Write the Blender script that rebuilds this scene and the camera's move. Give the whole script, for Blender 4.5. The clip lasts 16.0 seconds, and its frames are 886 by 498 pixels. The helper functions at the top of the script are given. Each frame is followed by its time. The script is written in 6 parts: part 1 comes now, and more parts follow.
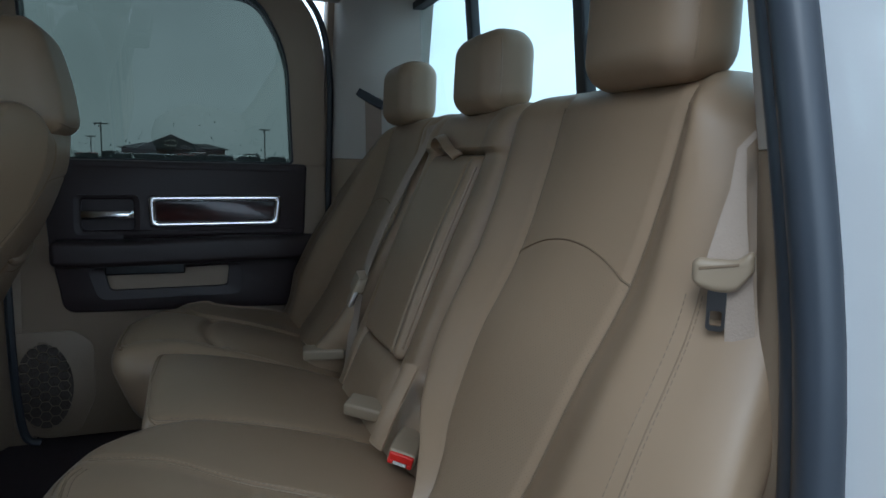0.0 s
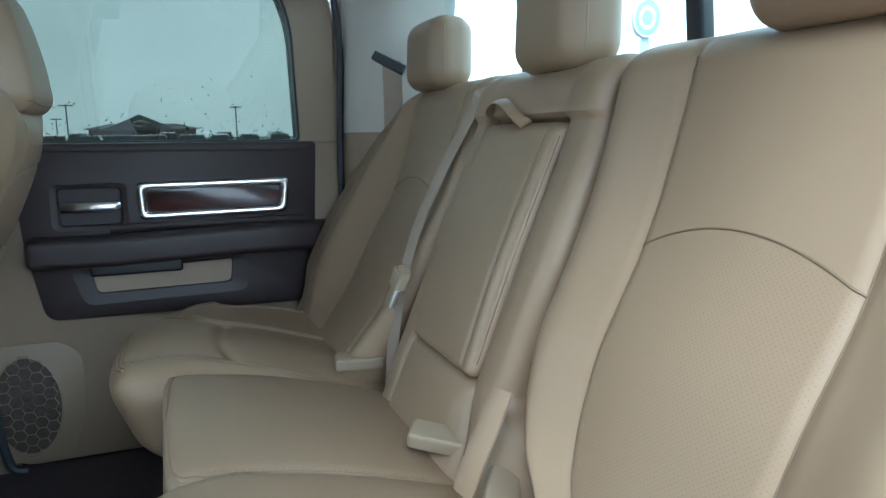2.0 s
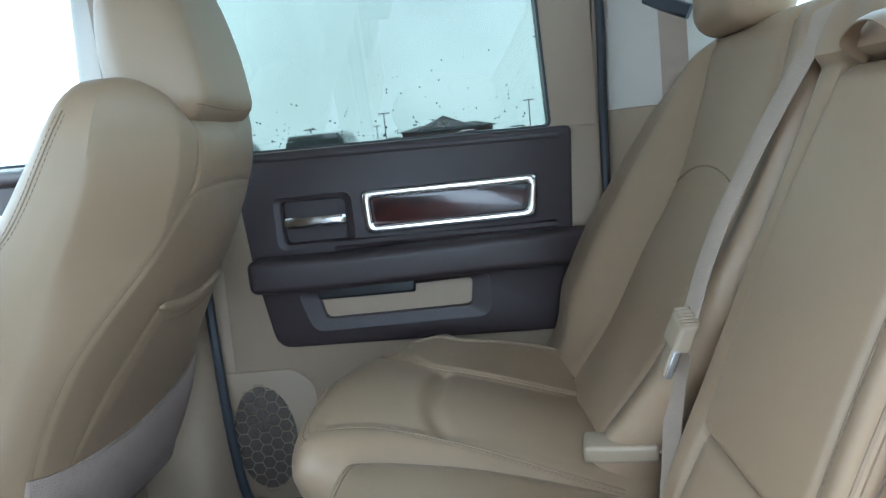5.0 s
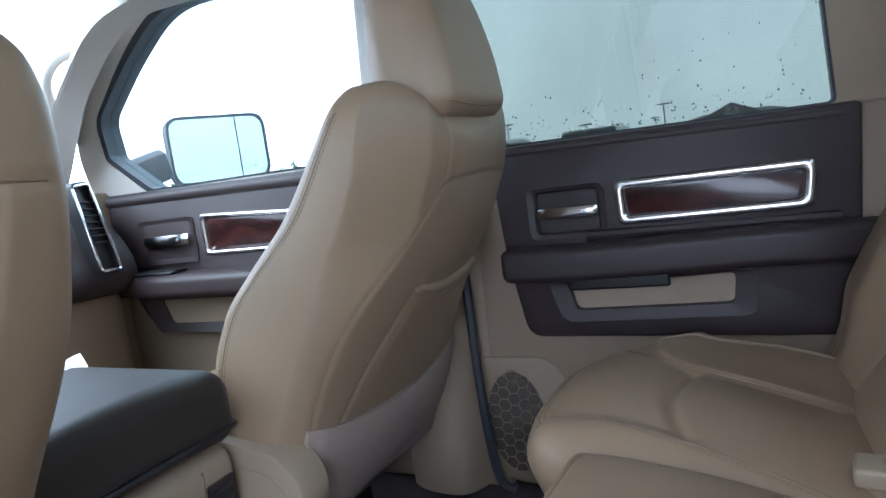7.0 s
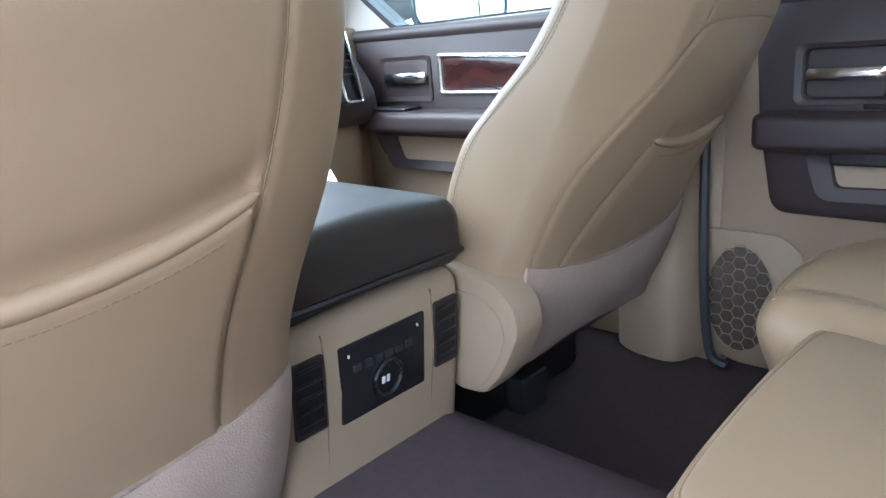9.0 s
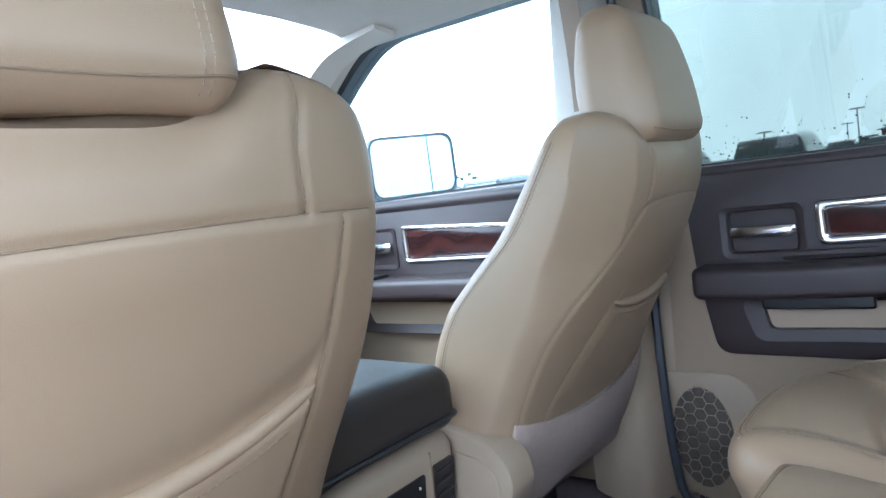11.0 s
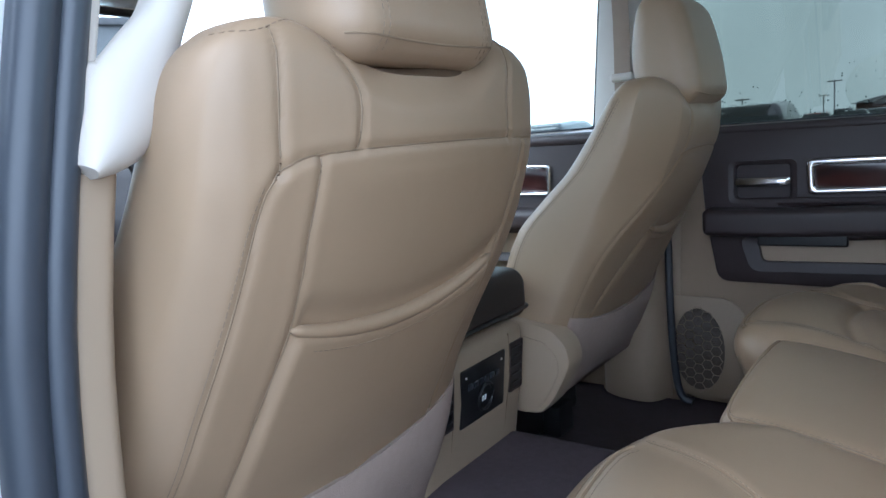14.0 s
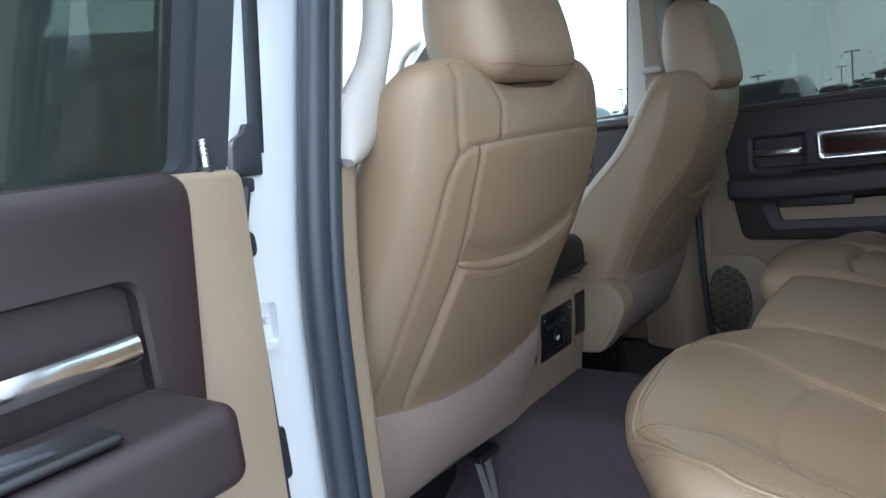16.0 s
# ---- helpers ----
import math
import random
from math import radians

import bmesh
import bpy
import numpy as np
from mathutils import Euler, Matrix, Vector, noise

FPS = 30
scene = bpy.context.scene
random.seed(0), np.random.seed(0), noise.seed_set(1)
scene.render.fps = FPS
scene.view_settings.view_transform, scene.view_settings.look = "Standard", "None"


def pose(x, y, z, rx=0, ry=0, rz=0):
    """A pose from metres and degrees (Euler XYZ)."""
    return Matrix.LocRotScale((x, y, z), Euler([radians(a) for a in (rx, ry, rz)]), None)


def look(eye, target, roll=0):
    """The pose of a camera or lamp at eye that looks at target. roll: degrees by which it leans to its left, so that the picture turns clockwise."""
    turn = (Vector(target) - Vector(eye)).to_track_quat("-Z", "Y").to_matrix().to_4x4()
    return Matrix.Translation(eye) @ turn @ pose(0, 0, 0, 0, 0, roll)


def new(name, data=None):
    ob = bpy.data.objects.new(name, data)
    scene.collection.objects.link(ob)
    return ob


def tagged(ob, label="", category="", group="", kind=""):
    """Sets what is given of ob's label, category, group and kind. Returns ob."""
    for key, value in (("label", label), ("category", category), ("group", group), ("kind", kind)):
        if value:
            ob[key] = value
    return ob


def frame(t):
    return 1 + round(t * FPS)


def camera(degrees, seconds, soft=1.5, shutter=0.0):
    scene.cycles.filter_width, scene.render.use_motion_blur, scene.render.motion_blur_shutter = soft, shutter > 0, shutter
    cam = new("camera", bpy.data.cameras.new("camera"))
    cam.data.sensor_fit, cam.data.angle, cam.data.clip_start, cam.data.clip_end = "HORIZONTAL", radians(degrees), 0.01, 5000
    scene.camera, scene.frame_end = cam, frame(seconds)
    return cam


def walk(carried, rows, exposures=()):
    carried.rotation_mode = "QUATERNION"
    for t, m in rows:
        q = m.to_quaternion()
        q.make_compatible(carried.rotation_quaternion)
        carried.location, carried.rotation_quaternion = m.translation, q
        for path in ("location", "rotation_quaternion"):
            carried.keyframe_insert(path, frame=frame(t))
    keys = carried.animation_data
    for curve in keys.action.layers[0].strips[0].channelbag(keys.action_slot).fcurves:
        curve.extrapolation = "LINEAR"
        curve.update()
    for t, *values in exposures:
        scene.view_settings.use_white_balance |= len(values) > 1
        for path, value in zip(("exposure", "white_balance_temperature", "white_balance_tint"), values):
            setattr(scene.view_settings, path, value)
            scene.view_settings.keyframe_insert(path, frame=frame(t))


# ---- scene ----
cam = camera(65.5, 16.0)
PATH = [
    (0, (0.009, -1.079, 1.369), (0.682, 0.788, 1.117), 1.2),
    (0.5, (0.003, -1.022, 1.362), (0.629, 0.856, 1.075), 1.4),
    (1, (0.014, -0.966, 1.363), (0.635, 0.911, 1.057), 0.7),
    (1.5, (-0.012, -0.914, 1.37), (0.623, 0.952, 1.034), -1.0),
    (2, (-0.038, -0.845, 1.368), (0.689, 0.988, 1.036), -0.7),
    (2.5, (-0.031, -0.783, 1.366), (0.74, 1.03, 1.018), -0.6),
    (3, (0.007, -0.715, 1.369), (0.739, 1.117, 1.039), -1.0),
    (3.5, (0.034, -0.659, 1.361), (0.708, 1.194, 1.025), -1.9),
    (4, (0.051, -0.581, 1.363), (0.62, 1.302, 1.004), -5.3),
    (4.5, (0.074, -0.526, 1.359), (0.436, 1.402, 0.967), -7.0),
    (5, (0.1, -0.488, 1.355), (0.003, 1.484, 1.033), -5.7),
    (5.2, (0.111, -0.478, 1.355), (-0.141, 1.484, 1.061), -5.2),
    (7.3, (0.141, -0.488, 1.338), (-0.787, 1.265, 1.077), -7.2),
    (7.5, (0.137, -0.49, 1.335), (-0.847, 1.228, 1.053), -6.3),
    (8, (0.124, -0.492, 1.327), (-0.957, 1.144, 0.933), -4.5),
    (8.5, (0.116, -0.498, 1.32), (-1.136, 0.986, 0.839), -4.1),
    (9, (0.113, -0.497, 1.314), (-1.226, 0.88, 0.757), -4.9),
    (9.5, (0.114, -0.5, 1.313), (-1.204, 0.882, 0.717), -5.5),
    (10, (0.122, -0.512, 1.338), (-1.198, 0.952, 0.999), -6.9),
    (10.2, (0.128, -0.522, 1.346), (-1.18, 0.969, 1.088), -7.0),
    (12.3, (0.14, -0.762, 1.378), (-0.979, 0.89, 1.231), -5.9),
    (12.5, (0.146, -0.776, 1.377), (-0.968, 0.873, 1.171), -5.1),
    (13, (0.166, -0.823, 1.37), (-1.011, 0.778, 1.139), -5.0),
    (13.5, (0.16, -0.872, 1.365), (-1.077, 0.683, 1.137), -4.7),
    (14, (0.148, -0.945, 1.365), (-1.027, 0.645, 1.067), -4.6),
    (14.5, (0.156, -1.028, 1.366), (-0.971, 0.598, 1.071), -5.4),
    (15, (0.177, -1.088, 1.372), (-0.996, 0.505, 1.077), -5.0),
    (15.5, (0.22, -1.17, 1.374), (-1.012, 0.373, 1.057), -5.1),
    (16, (0.221, -1.255, 1.375), (-1.0, 0.299, 1.068), -7.9),
]
walk(cam, [(t, look(eye, target, roll)) for t, eye, target, roll in PATH],
     exposures=[(0.0, 0.50, 5150, 4), (0.5, 1.08, 5050, 1), (1.0, 1.65, 5000, -1), (1.5, 1.97, 5050, -1), (3.5, 2.28, 5100, 1), (5.0, 2.78, 5100, 3), (7.5, 2.22, 5350, 14), (8.5, 2.66, 5500, 14), (9.0, 3.02, 5400, 12), (10.0, 3.18, 5150, 9), (12.5, 2.10, 5050, 11), (14.0, 1.88, 5200, 11), (16.0, 1.53, 5450, 8)])

# ---- world and sun ----
world = bpy.data.worlds.new("overcast")
scene.world = world
world.use_nodes = True
wn = world.node_tree.nodes
sky = wn.new("ShaderNodeTexSky")
sky.sky_type = "NISHITA"
sky.sun_disc = False
sky.sun_elevation, sky.sun_rotation = radians(44), radians(218)
sky.air_density, sky.dust_density = 1.4, 4.0
flat = wn.new("ShaderNodeMixRGB")
flat.inputs[0].default_value = 0.88
flat.inputs[2].default_value = (11.3, 12.0, 12.3, 1)
world.node_tree.links.new(sky.outputs[0], flat.inputs[1])
cloud = wn.new("ShaderNodeTexNoise")
cloud.inputs["Scale"].default_value, cloud.inputs["Detail"].default_value = 2.6, 6.0
veil = wn.new("ShaderNodeMapRange")
veil.inputs["From Min"].default_value, veil.inputs["From Max"].default_value = 0.3, 0.7
veil.inputs["To Min"].default_value, veil.inputs["To Max"].default_value = 0.80, 1.16
shade = wn.new("ShaderNodeVectorMath")
shade.operation = "SCALE"
way = wn.new("ShaderNodeTexCoord")
world.node_tree.links.new(way.outputs["Generated"], cloud.inputs["Vector"])
world.node_tree.links.new(cloud.outputs["Fac"], veil.inputs["Value"])
world.node_tree.links.new(flat.outputs[0], shade.inputs[0])
world.node_tree.links.new(veil.outputs[0], shade.inputs["Scale"])
world.node_tree.links.new(shade.outputs[0], wn["Background"].inputs[0])
wn["Background"].inputs[1].default_value = 0.13
sun = new("sun", bpy.data.lights.new("sun", "SUN"))
sun.data.energy, sun.data.angle, sun.data.color = 0.8, radians(25), (1.0, 0.97, 0.92)
sun.matrix_world = look((-14, -18, 22), (0, 0, 0))


# ---- materials ----
def material(name, color, rough=0.5, metal=0.0, vary=0.12, scale=9.0, bump=0.0, bscale=400.0, coat=0.0, kind="noise", spec=0.5, crease=0.0):
    """A principled material with mottled colour at two scales and a fine relief."""
    m = bpy.data.materials.new(name)
    m.use_nodes = True
    t = m.node_tree
    p = t.nodes["Principled BSDF"]
    p.inputs["Roughness"].default_value = rough
    p.inputs["Metallic"].default_value = metal
    p.inputs["Coat Weight"].default_value = coat
    p.inputs["Specular IOR Level"].default_value = spec
    co = t.nodes.new("ShaderNodeTexCoord")
    big = t.nodes.new("ShaderNodeTexNoise")
    big.inputs["Scale"].default_value = scale
    big.inputs["Detail"].default_value = 6
    t.links.new(co.outputs["Object"], big.inputs["Vector"])
    ramp = t.nodes.new("ShaderNodeMixRGB")
    ramp.inputs[1].default_value = (*[c * (1 - vary) for c in color], 1)
    ramp.inputs[2].default_value = (*[min(1, c * (1 + vary)) for c in color], 1)
    t.links.new(big.outputs["Fac"], ramp.inputs[0])
    t.links.new(ramp.outputs[0], p.inputs["Base Color"])
    if bump:
        if kind == "voronoi":
            fine = t.nodes.new("ShaderNodeTexVoronoi")
            out = fine.outputs["Distance"]
        else:
            fine = t.nodes.new("ShaderNodeTexNoise")
            fine.inputs["Detail"].default_value = 3
            out = fine.outputs["Fac"]
        fine.inputs["Scale"].default_value = bscale
        t.links.new(co.outputs["Object"], fine.inputs["Vector"])
        b = t.nodes.new("ShaderNodeBump")
        b.inputs["Strength"].default_value = bump
        b.inputs["Distance"].default_value = 0.002
        t.links.new(out, b.inputs["Height"])
        t.links.new(b.outputs[0], p.inputs["Normal"])
        if crease:
            wide = t.nodes.new("ShaderNodeTexNoise")
            wide.inputs["Scale"].default_value, wide.inputs["Detail"].default_value, wide.inputs["Distortion"].default_value = 16.0, 4.0, 1.2
            t.links.new(co.outputs["Object"], wide.inputs["Vector"])
            b2 = t.nodes.new("ShaderNodeBump")
            b2.inputs["Strength"].default_value, b2.inputs["Distance"].default_value = crease, 0.006
            t.links.new(wide.outputs["Fac"], b2.inputs["Height"])
            t.links.new(b2.outputs[0], b.inputs["Normal"])
        mr = t.nodes.new("ShaderNodeMapRange")
        mr.inputs["To Min"].default_value, mr.inputs["To Max"].default_value = max(0, rough - 0.08), min(1, rough + 0.1)
        t.links.new(out, mr.inputs["Value"])
        t.links.new(mr.outputs[0], p.inputs["Roughness"])
    return m


def glass(name, tint, gloss=0.04, rough=0.0):
    """A thin pane: straight sight with a tint, and a Fresnel share of mirror."""
    m = bpy.data.materials.new(name)
    m.use_nodes = True
    t = m.node_tree
    t.nodes.remove(t.nodes["Principled BSDF"])
    a = t.nodes.new("ShaderNodeBsdfTransparent")
    a.inputs[0].default_value = (*tint, 1)
    g = t.nodes.new("ShaderNodeBsdfGlossy")
    g.inputs["Roughness"].default_value = rough
    lw = t.nodes.new("ShaderNodeLayerWeight")
    pw = t.nodes.new("ShaderNodeMath")
    pw.operation, pw.inputs[1].default_value = "POWER", 4.0
    f = t.nodes.new("ShaderNodeMath")
    f.operation, f.inputs[1].default_value, f.inputs[2].default_value = "MULTIPLY_ADD", 0.55, gloss
    t.links.new(lw.outputs["Facing"], pw.inputs[0])
    t.links.new(pw.outputs[0], f.inputs[0])
    mix = t.nodes.new("ShaderNodeMixShader")
    t.links.new(f.outputs[0], mix.inputs[0])
    t.links.new(a.outputs[0], mix.inputs[1])
    t.links.new(g.outputs[0], mix.inputs[2])
    t.links.new(mix.outputs[0], t.nodes["Material Output"].inputs[0])
    return m


LEATHER = material("tan_leather", (0.287, 0.201, 0.126), 0.42, vary=0.07, scale=5, bump=0.10, bscale=1400, kind="voronoi", crease=0.10)
def perforated(name, u, v):
    """The seat leather with rows of small holes, in the plane of two axes."""
    m = material(name, (0.287, 0.201, 0.126), 0.42, vary=0.07, scale=5, bump=0.10, bscale=1400, kind="voronoi", crease=0.10)
    t = m.node_tree
    p = t.nodes["Principled BSDF"]
    co = t.nodes.new("ShaderNodeTexCoord")
    sp = t.nodes.new("ShaderNodeSeparateXYZ")
    cb = t.nodes.new("ShaderNodeCombineXYZ")
    zz = t.nodes.new("ShaderNodeMath")
    zz.operation, zz.inputs[1].default_value = "MULTIPLY", 1.13
    t.links.new(co.outputs["Object"], sp.inputs[0])
    t.links.new(sp.outputs[u], cb.inputs[0])
    t.links.new(sp.outputs[v], zz.inputs[0])
    t.links.new(zz.outputs[0], cb.inputs[1])
    rot = t.nodes.new("ShaderNodeVectorRotate")
    rot.rotation_type, rot.inputs["Angle"].default_value = "Z_AXIS", radians(45)
    t.links.new(cb.outputs[0], rot.inputs["Vector"])
    vo = t.nodes.new("ShaderNodeTexVoronoi")
    vo.voronoi_dimensions, vo.inputs["Scale"].default_value, vo.inputs["Randomness"].default_value = "2D", 270.0, 0.0
    t.links.new(rot.outputs[0], vo.inputs["Vector"])
    mr = t.nodes.new("ShaderNodeMapRange")
    mr.inputs["From Min"].default_value, mr.inputs["From Max"].default_value = 0.07, 0.15
    t.links.new(vo.outputs["Distance"], mr.inputs["Value"])
    mx = t.nodes.new("ShaderNodeMixRGB")
    mx.inputs[1].default_value = (0.165, 0.118, 0.076, 1)
    t.links.new(mr.outputs[0], mx.inputs[0])
    old = p.inputs["Base Color"].links[0].from_socket
    t.links.new(old, mx.inputs[2])
    t.links.new(mx.outputs[0], p.inputs["Base Color"])
    return m


PERF = perforated("perforated_leather", "Y", "Z")
PERF_TOP = perforated("perforated_cushion_leather", "X", "Y")
LEATHER_SEAM = material("leather_seam", (0.20, 0.140, 0.086), 0.6)
THREAD = material("tan_thread", (0.185, 0.134, 0.090), 0.7)
TAN = material("tan_plastic", (0.31, 0.234, 0.162), 0.5, vary=0.04, scale=7, bump=0.10, bscale=1300)
BEIGE = material("pale_trim", (0.53, 0.49, 0.44), 0.55, vary=0.03, scale=6, bump=0.08, bscale=1200)
BROWN = material("dark_brown_plastic", (0.031, 0.0205, 0.0208), 0.5, vary=0.10, scale=8, bump=0.14, bscale=1200)
BLACK = material("black_plastic", (0.012, 0.012, 0.013), 0.4, vary=0.1)
RUBBER = material("black_rubber", (0.030, 0.033, 0.040), 0.42, vary=0.15, scale=20)
# Black rubber lightened towards blue, the sky glare on the doorway seals put into colour.
SEAL = material("black_seal_with_glare", (0.040, 0.047, 0.060), 0.36, vary=0.12, scale=14)
CARPET = material("dark_carpet", (0.064, 0.048, 0.052), 0.95, vary=0.25, scale=60, bump=0.9, bscale=700)
FELT = material("grey_felt", (0.365, 0.278, 0.232), 0.95, vary=0.10, scale=90, bump=0.8, bscale=500)
HEADLINER = material("headliner_cloth", (0.52, 0.49, 0.45), 0.95, vary=0.05, scale=50, bump=0.5, bscale=800)
CHROME = material("chrome", (0.88, 0.88, 0.89), 0.17, metal=1.0, vary=0.02)
WHITE = material("white_car_paint", (0.84, 0.85, 0.86), 0.25, vary=0.015, coat=0.8)
WEB = material("tan_webbing", (0.345, 0.272, 0.215), 0.75, vary=0.08, scale=40, bump=0.35, bscale=450)
RED = material("red_button", (0.72, 0.020, 0.012), 0.4, vary=0.04)
BUCKLE = material("tan_buckle_plastic", (0.30, 0.232, 0.158), 0.42, vary=0.03)
LATCH = material("bright_latch_metal", (0.62, 0.63, 0.64), 0.3, metal=0.85)
STEEL = material("steel", (0.6, 0.6, 0.6), 0.28, metal=1.0)
TINT = glass("tinted_glass", (0.264, 0.284, 0.259))
REARTINT = glass("rear_window_glass", (0.74, 0.80, 0.79))
CLEAR = glass("clear_glass", (0.86, 0.90, 0.89))
FRONT = glass("front_door_glass", (0.70, 0.76, 0.75))
ASPHALT = material("asphalt", (0.15, 0.15, 0.152), 0.7, vary=0.25, scale=0.6, bump=0.4, bscale=90)


def wood():
    m = material("polished_wood", (0.10, 0.03, 0.02), 0.22, coat=0.25, spec=0.35)
    t = m.node_tree
    w = t.nodes.new("ShaderNodeTexWave")
    w.inputs["Scale"].default_value = 5.0
    w.inputs["Distortion"].default_value = 9.0
    w.inputs["Detail"].default_value = 4
    w.bands_direction = "Z"
    r = t.nodes.new("ShaderNodeValToRGB")
    r.color_ramp.elements[0].color = (0.024, 0.009, 0.009, 1)
    r.color_ramp.elements[1].color = (0.052, 0.017, 0.015, 1)
    co = t.nodes.new("ShaderNodeTexCoord")
    t.links.new(co.outputs["Object"], w.inputs["Vector"])
    t.links.new(w.outputs["Fac"], r.inputs[0])
    t.links.new(r.outputs[0], t.nodes["Principled BSDF"].inputs["Base Color"])
    return m


WOOD = wood()


# ---- mesh helpers ----
from mathutils.bvhtree import BVHTree
from mathutils.geometry import tessellate_polygon


def part(name, bm, mat, parent=None, label="", crease=38):
    """Link a bmesh as one smooth mesh object, under a thing if one is given."""
    me = bpy.data.meshes.new(name)
    bmesh.ops.recalc_face_normals(bm, faces=bm.faces)
    for f in bm.faces:
        f.smooth = True
    bm.to_mesh(me)
    bm.free()
    me.set_sharp_from_angle(angle=radians(crease))
    me.materials.append(mat)
    ob = new(name, me)
    if parent:
        ob.parent = parent
    if label:
        tagged(ob, label)
    return ob


def thing(name, label, category, group="", kind=""):
    """An empty that carries the parts of one thing."""
    return tagged(new(name), label, category, group, kind)


def ticks(lo, hi, r, mid, arc=4):
    """Places along one side of a rounded box, close together at its round ends."""
    ends = [r * k / arc for k in range(arc)]
    return [lo + e for e in ends] + [lo + r + (hi - lo - 2 * r) * k / mid for k in range(mid + 1)] + [hi - e for e in reversed(ends)]


def rbox(bm, lo, hi, r, n=(6, 6, 6), fn=None, arc=4):
    """A box with rounded edges, its points moved by fn."""
    r = min(r, *[(b - a) / 2.001 for a, b in zip(lo, hi)])
    ax = [ticks(lo[k], hi[k], r, n[k], arc) for k in range(3)]
    lens = [len(a) for a in ax]
    seen = {}

    def vert(i, j, k):
        key = (i, j, k)
        if key not in seen:
            q = Vector((ax[0][i], ax[1][j], ax[2][k]))
            c = Vector([min(max(q[m], lo[m] + r), hi[m] - r) for m in range(3)])
            d = q - c
            p = c + d.normalized() * r if d.length > 1e-9 else q
            seen[key] = bm.verts.new(fn(p) if fn else p)
        return seen[key]

    a, b, c = lens
    for i in range(a - 1):
        for j in range(b - 1):
            for k in (0, c - 1):
                bm.faces.new([vert(i, j, k), vert(i + 1, j, k), vert(i + 1, j + 1, k), vert(i, j + 1, k)])
    for i in range(a - 1):
        for k in range(c - 1):
            for j in (0, b - 1):
                bm.faces.new([vert(i, j, k), vert(i + 1, j, k), vert(i + 1, j, k + 1), vert(i, j, k + 1)])
    for j in range(b - 1):
        for k in range(c - 1):
            for i in (0, a - 1):
                bm.faces.new([vert(i, j, k), vert(i, j + 1, k), vert(i, j + 1, k + 1), vert(i, j, k + 1)])
    return bm


def box(lo, hi, r=0.004, n=(1, 1, 1), fn=None, arc=2):
    return rbox(bmesh.new(), lo, hi, r, n, fn, arc)


def tube(bm, pts, r, n=8, closed=False, flat=None):
    """A round or flat bar along a line of points. flat: (half width, half thickness, direction of the width)."""
    pts = [Vector(p) for p in pts]
    rings = []
    count = len(pts)
    for i, p in enumerate(pts):
        a = pts[(i - 1) % count] if closed or i else p
        b = pts[(i + 1) % count] if closed or i < count - 1 else p
        d = (b - a).normalized()
        up = Vector(flat[2]) if flat else Vector((0, 0, 1))
        if abs(d.dot(up.normalized())) > 0.97:
            up = Vector((1, 0, 0)) if abs(d.x) < 0.9 else Vector((0, 1, 0))
        if flat:
            w = (up - d * up.dot(d)).normalized()
            h = d.cross(w)
            ring = []
            for k in range(n):
                a2 = 2 * math.pi * (k + 0.5) / n
                cw, ch = math.cos(a2), math.sin(a2)
                m2 = max(abs(cw), abs(ch))
                ring.append(bm.verts.new(p + w * flat[0] * max(-1, min(1, cw / m2)) + h * flat[1] * max(-1, min(1, ch / m2))))
        else:
            w = d.cross(up).normalized()
            h = w.cross(d)
            rr = r[i] if isinstance(r, (list, tuple)) else r
            ring = [bm.verts.new(p + (w * math.cos(2 * math.pi * k / n) + h * math.sin(2 * math.pi * k / n)) * rr) for k in range(n)]
        rings.append(ring)
    for i in range(count if closed else count - 1):
        a, b = rings[i], rings[(i + 1) % count]
        for k in range(n):
            bm.faces.new([a[k], a[(k + 1) % n], b[(k + 1) % n], b[k]])
    if not closed:
        bm.faces.new(rings[0][::-1])
        bm.faces.new(rings[-1])
    return bm


def smooth_line(pts, steps=6):
    """A Catmull-Rom line through points."""
    pts = [Vector(p) for p in pts]
    out = []
    for i in range(len(pts) - 1):
        p0, p1, p2, p3 = pts[max(i - 1, 0)], pts[i], pts[i + 1], pts[min(i + 2, len(pts) - 1)]
        for k in range(steps):
            t = k / steps
            out.append(0.5 * ((2 * p1) + (p2 - p0) * t + (2 * p0 - 5 * p1 + 4 * p2 - p3) * t * t + (3 * p1 - p0 - 3 * p2 + p3) * t ** 3))
    return out + [pts[-1]]


def round_poly(pts, r, seg=5):
    """A closed 2D outline with its corners rounded by r (one number, or one for each corner)."""
    out, n = [], len(pts)
    for i in range(n):
        p, a, b = Vector(pts[i]), Vector(pts[i - 1]), Vector(pts[(i + 1) % n])
        rr = r[i] if isinstance(r, (list, tuple)) else r
        da, db = (a - p), (b - p)
        k = min(rr, da.length * 0.49, db.length * 0.49)
        s, e = p + da.normalized() * k, p + db.normalized() * k
        for m in range(seg + 1):
            t = m / seg
            out.append((1 - t) ** 2 * s + 2 * t * (1 - t) * p + t * t * e)
    return out


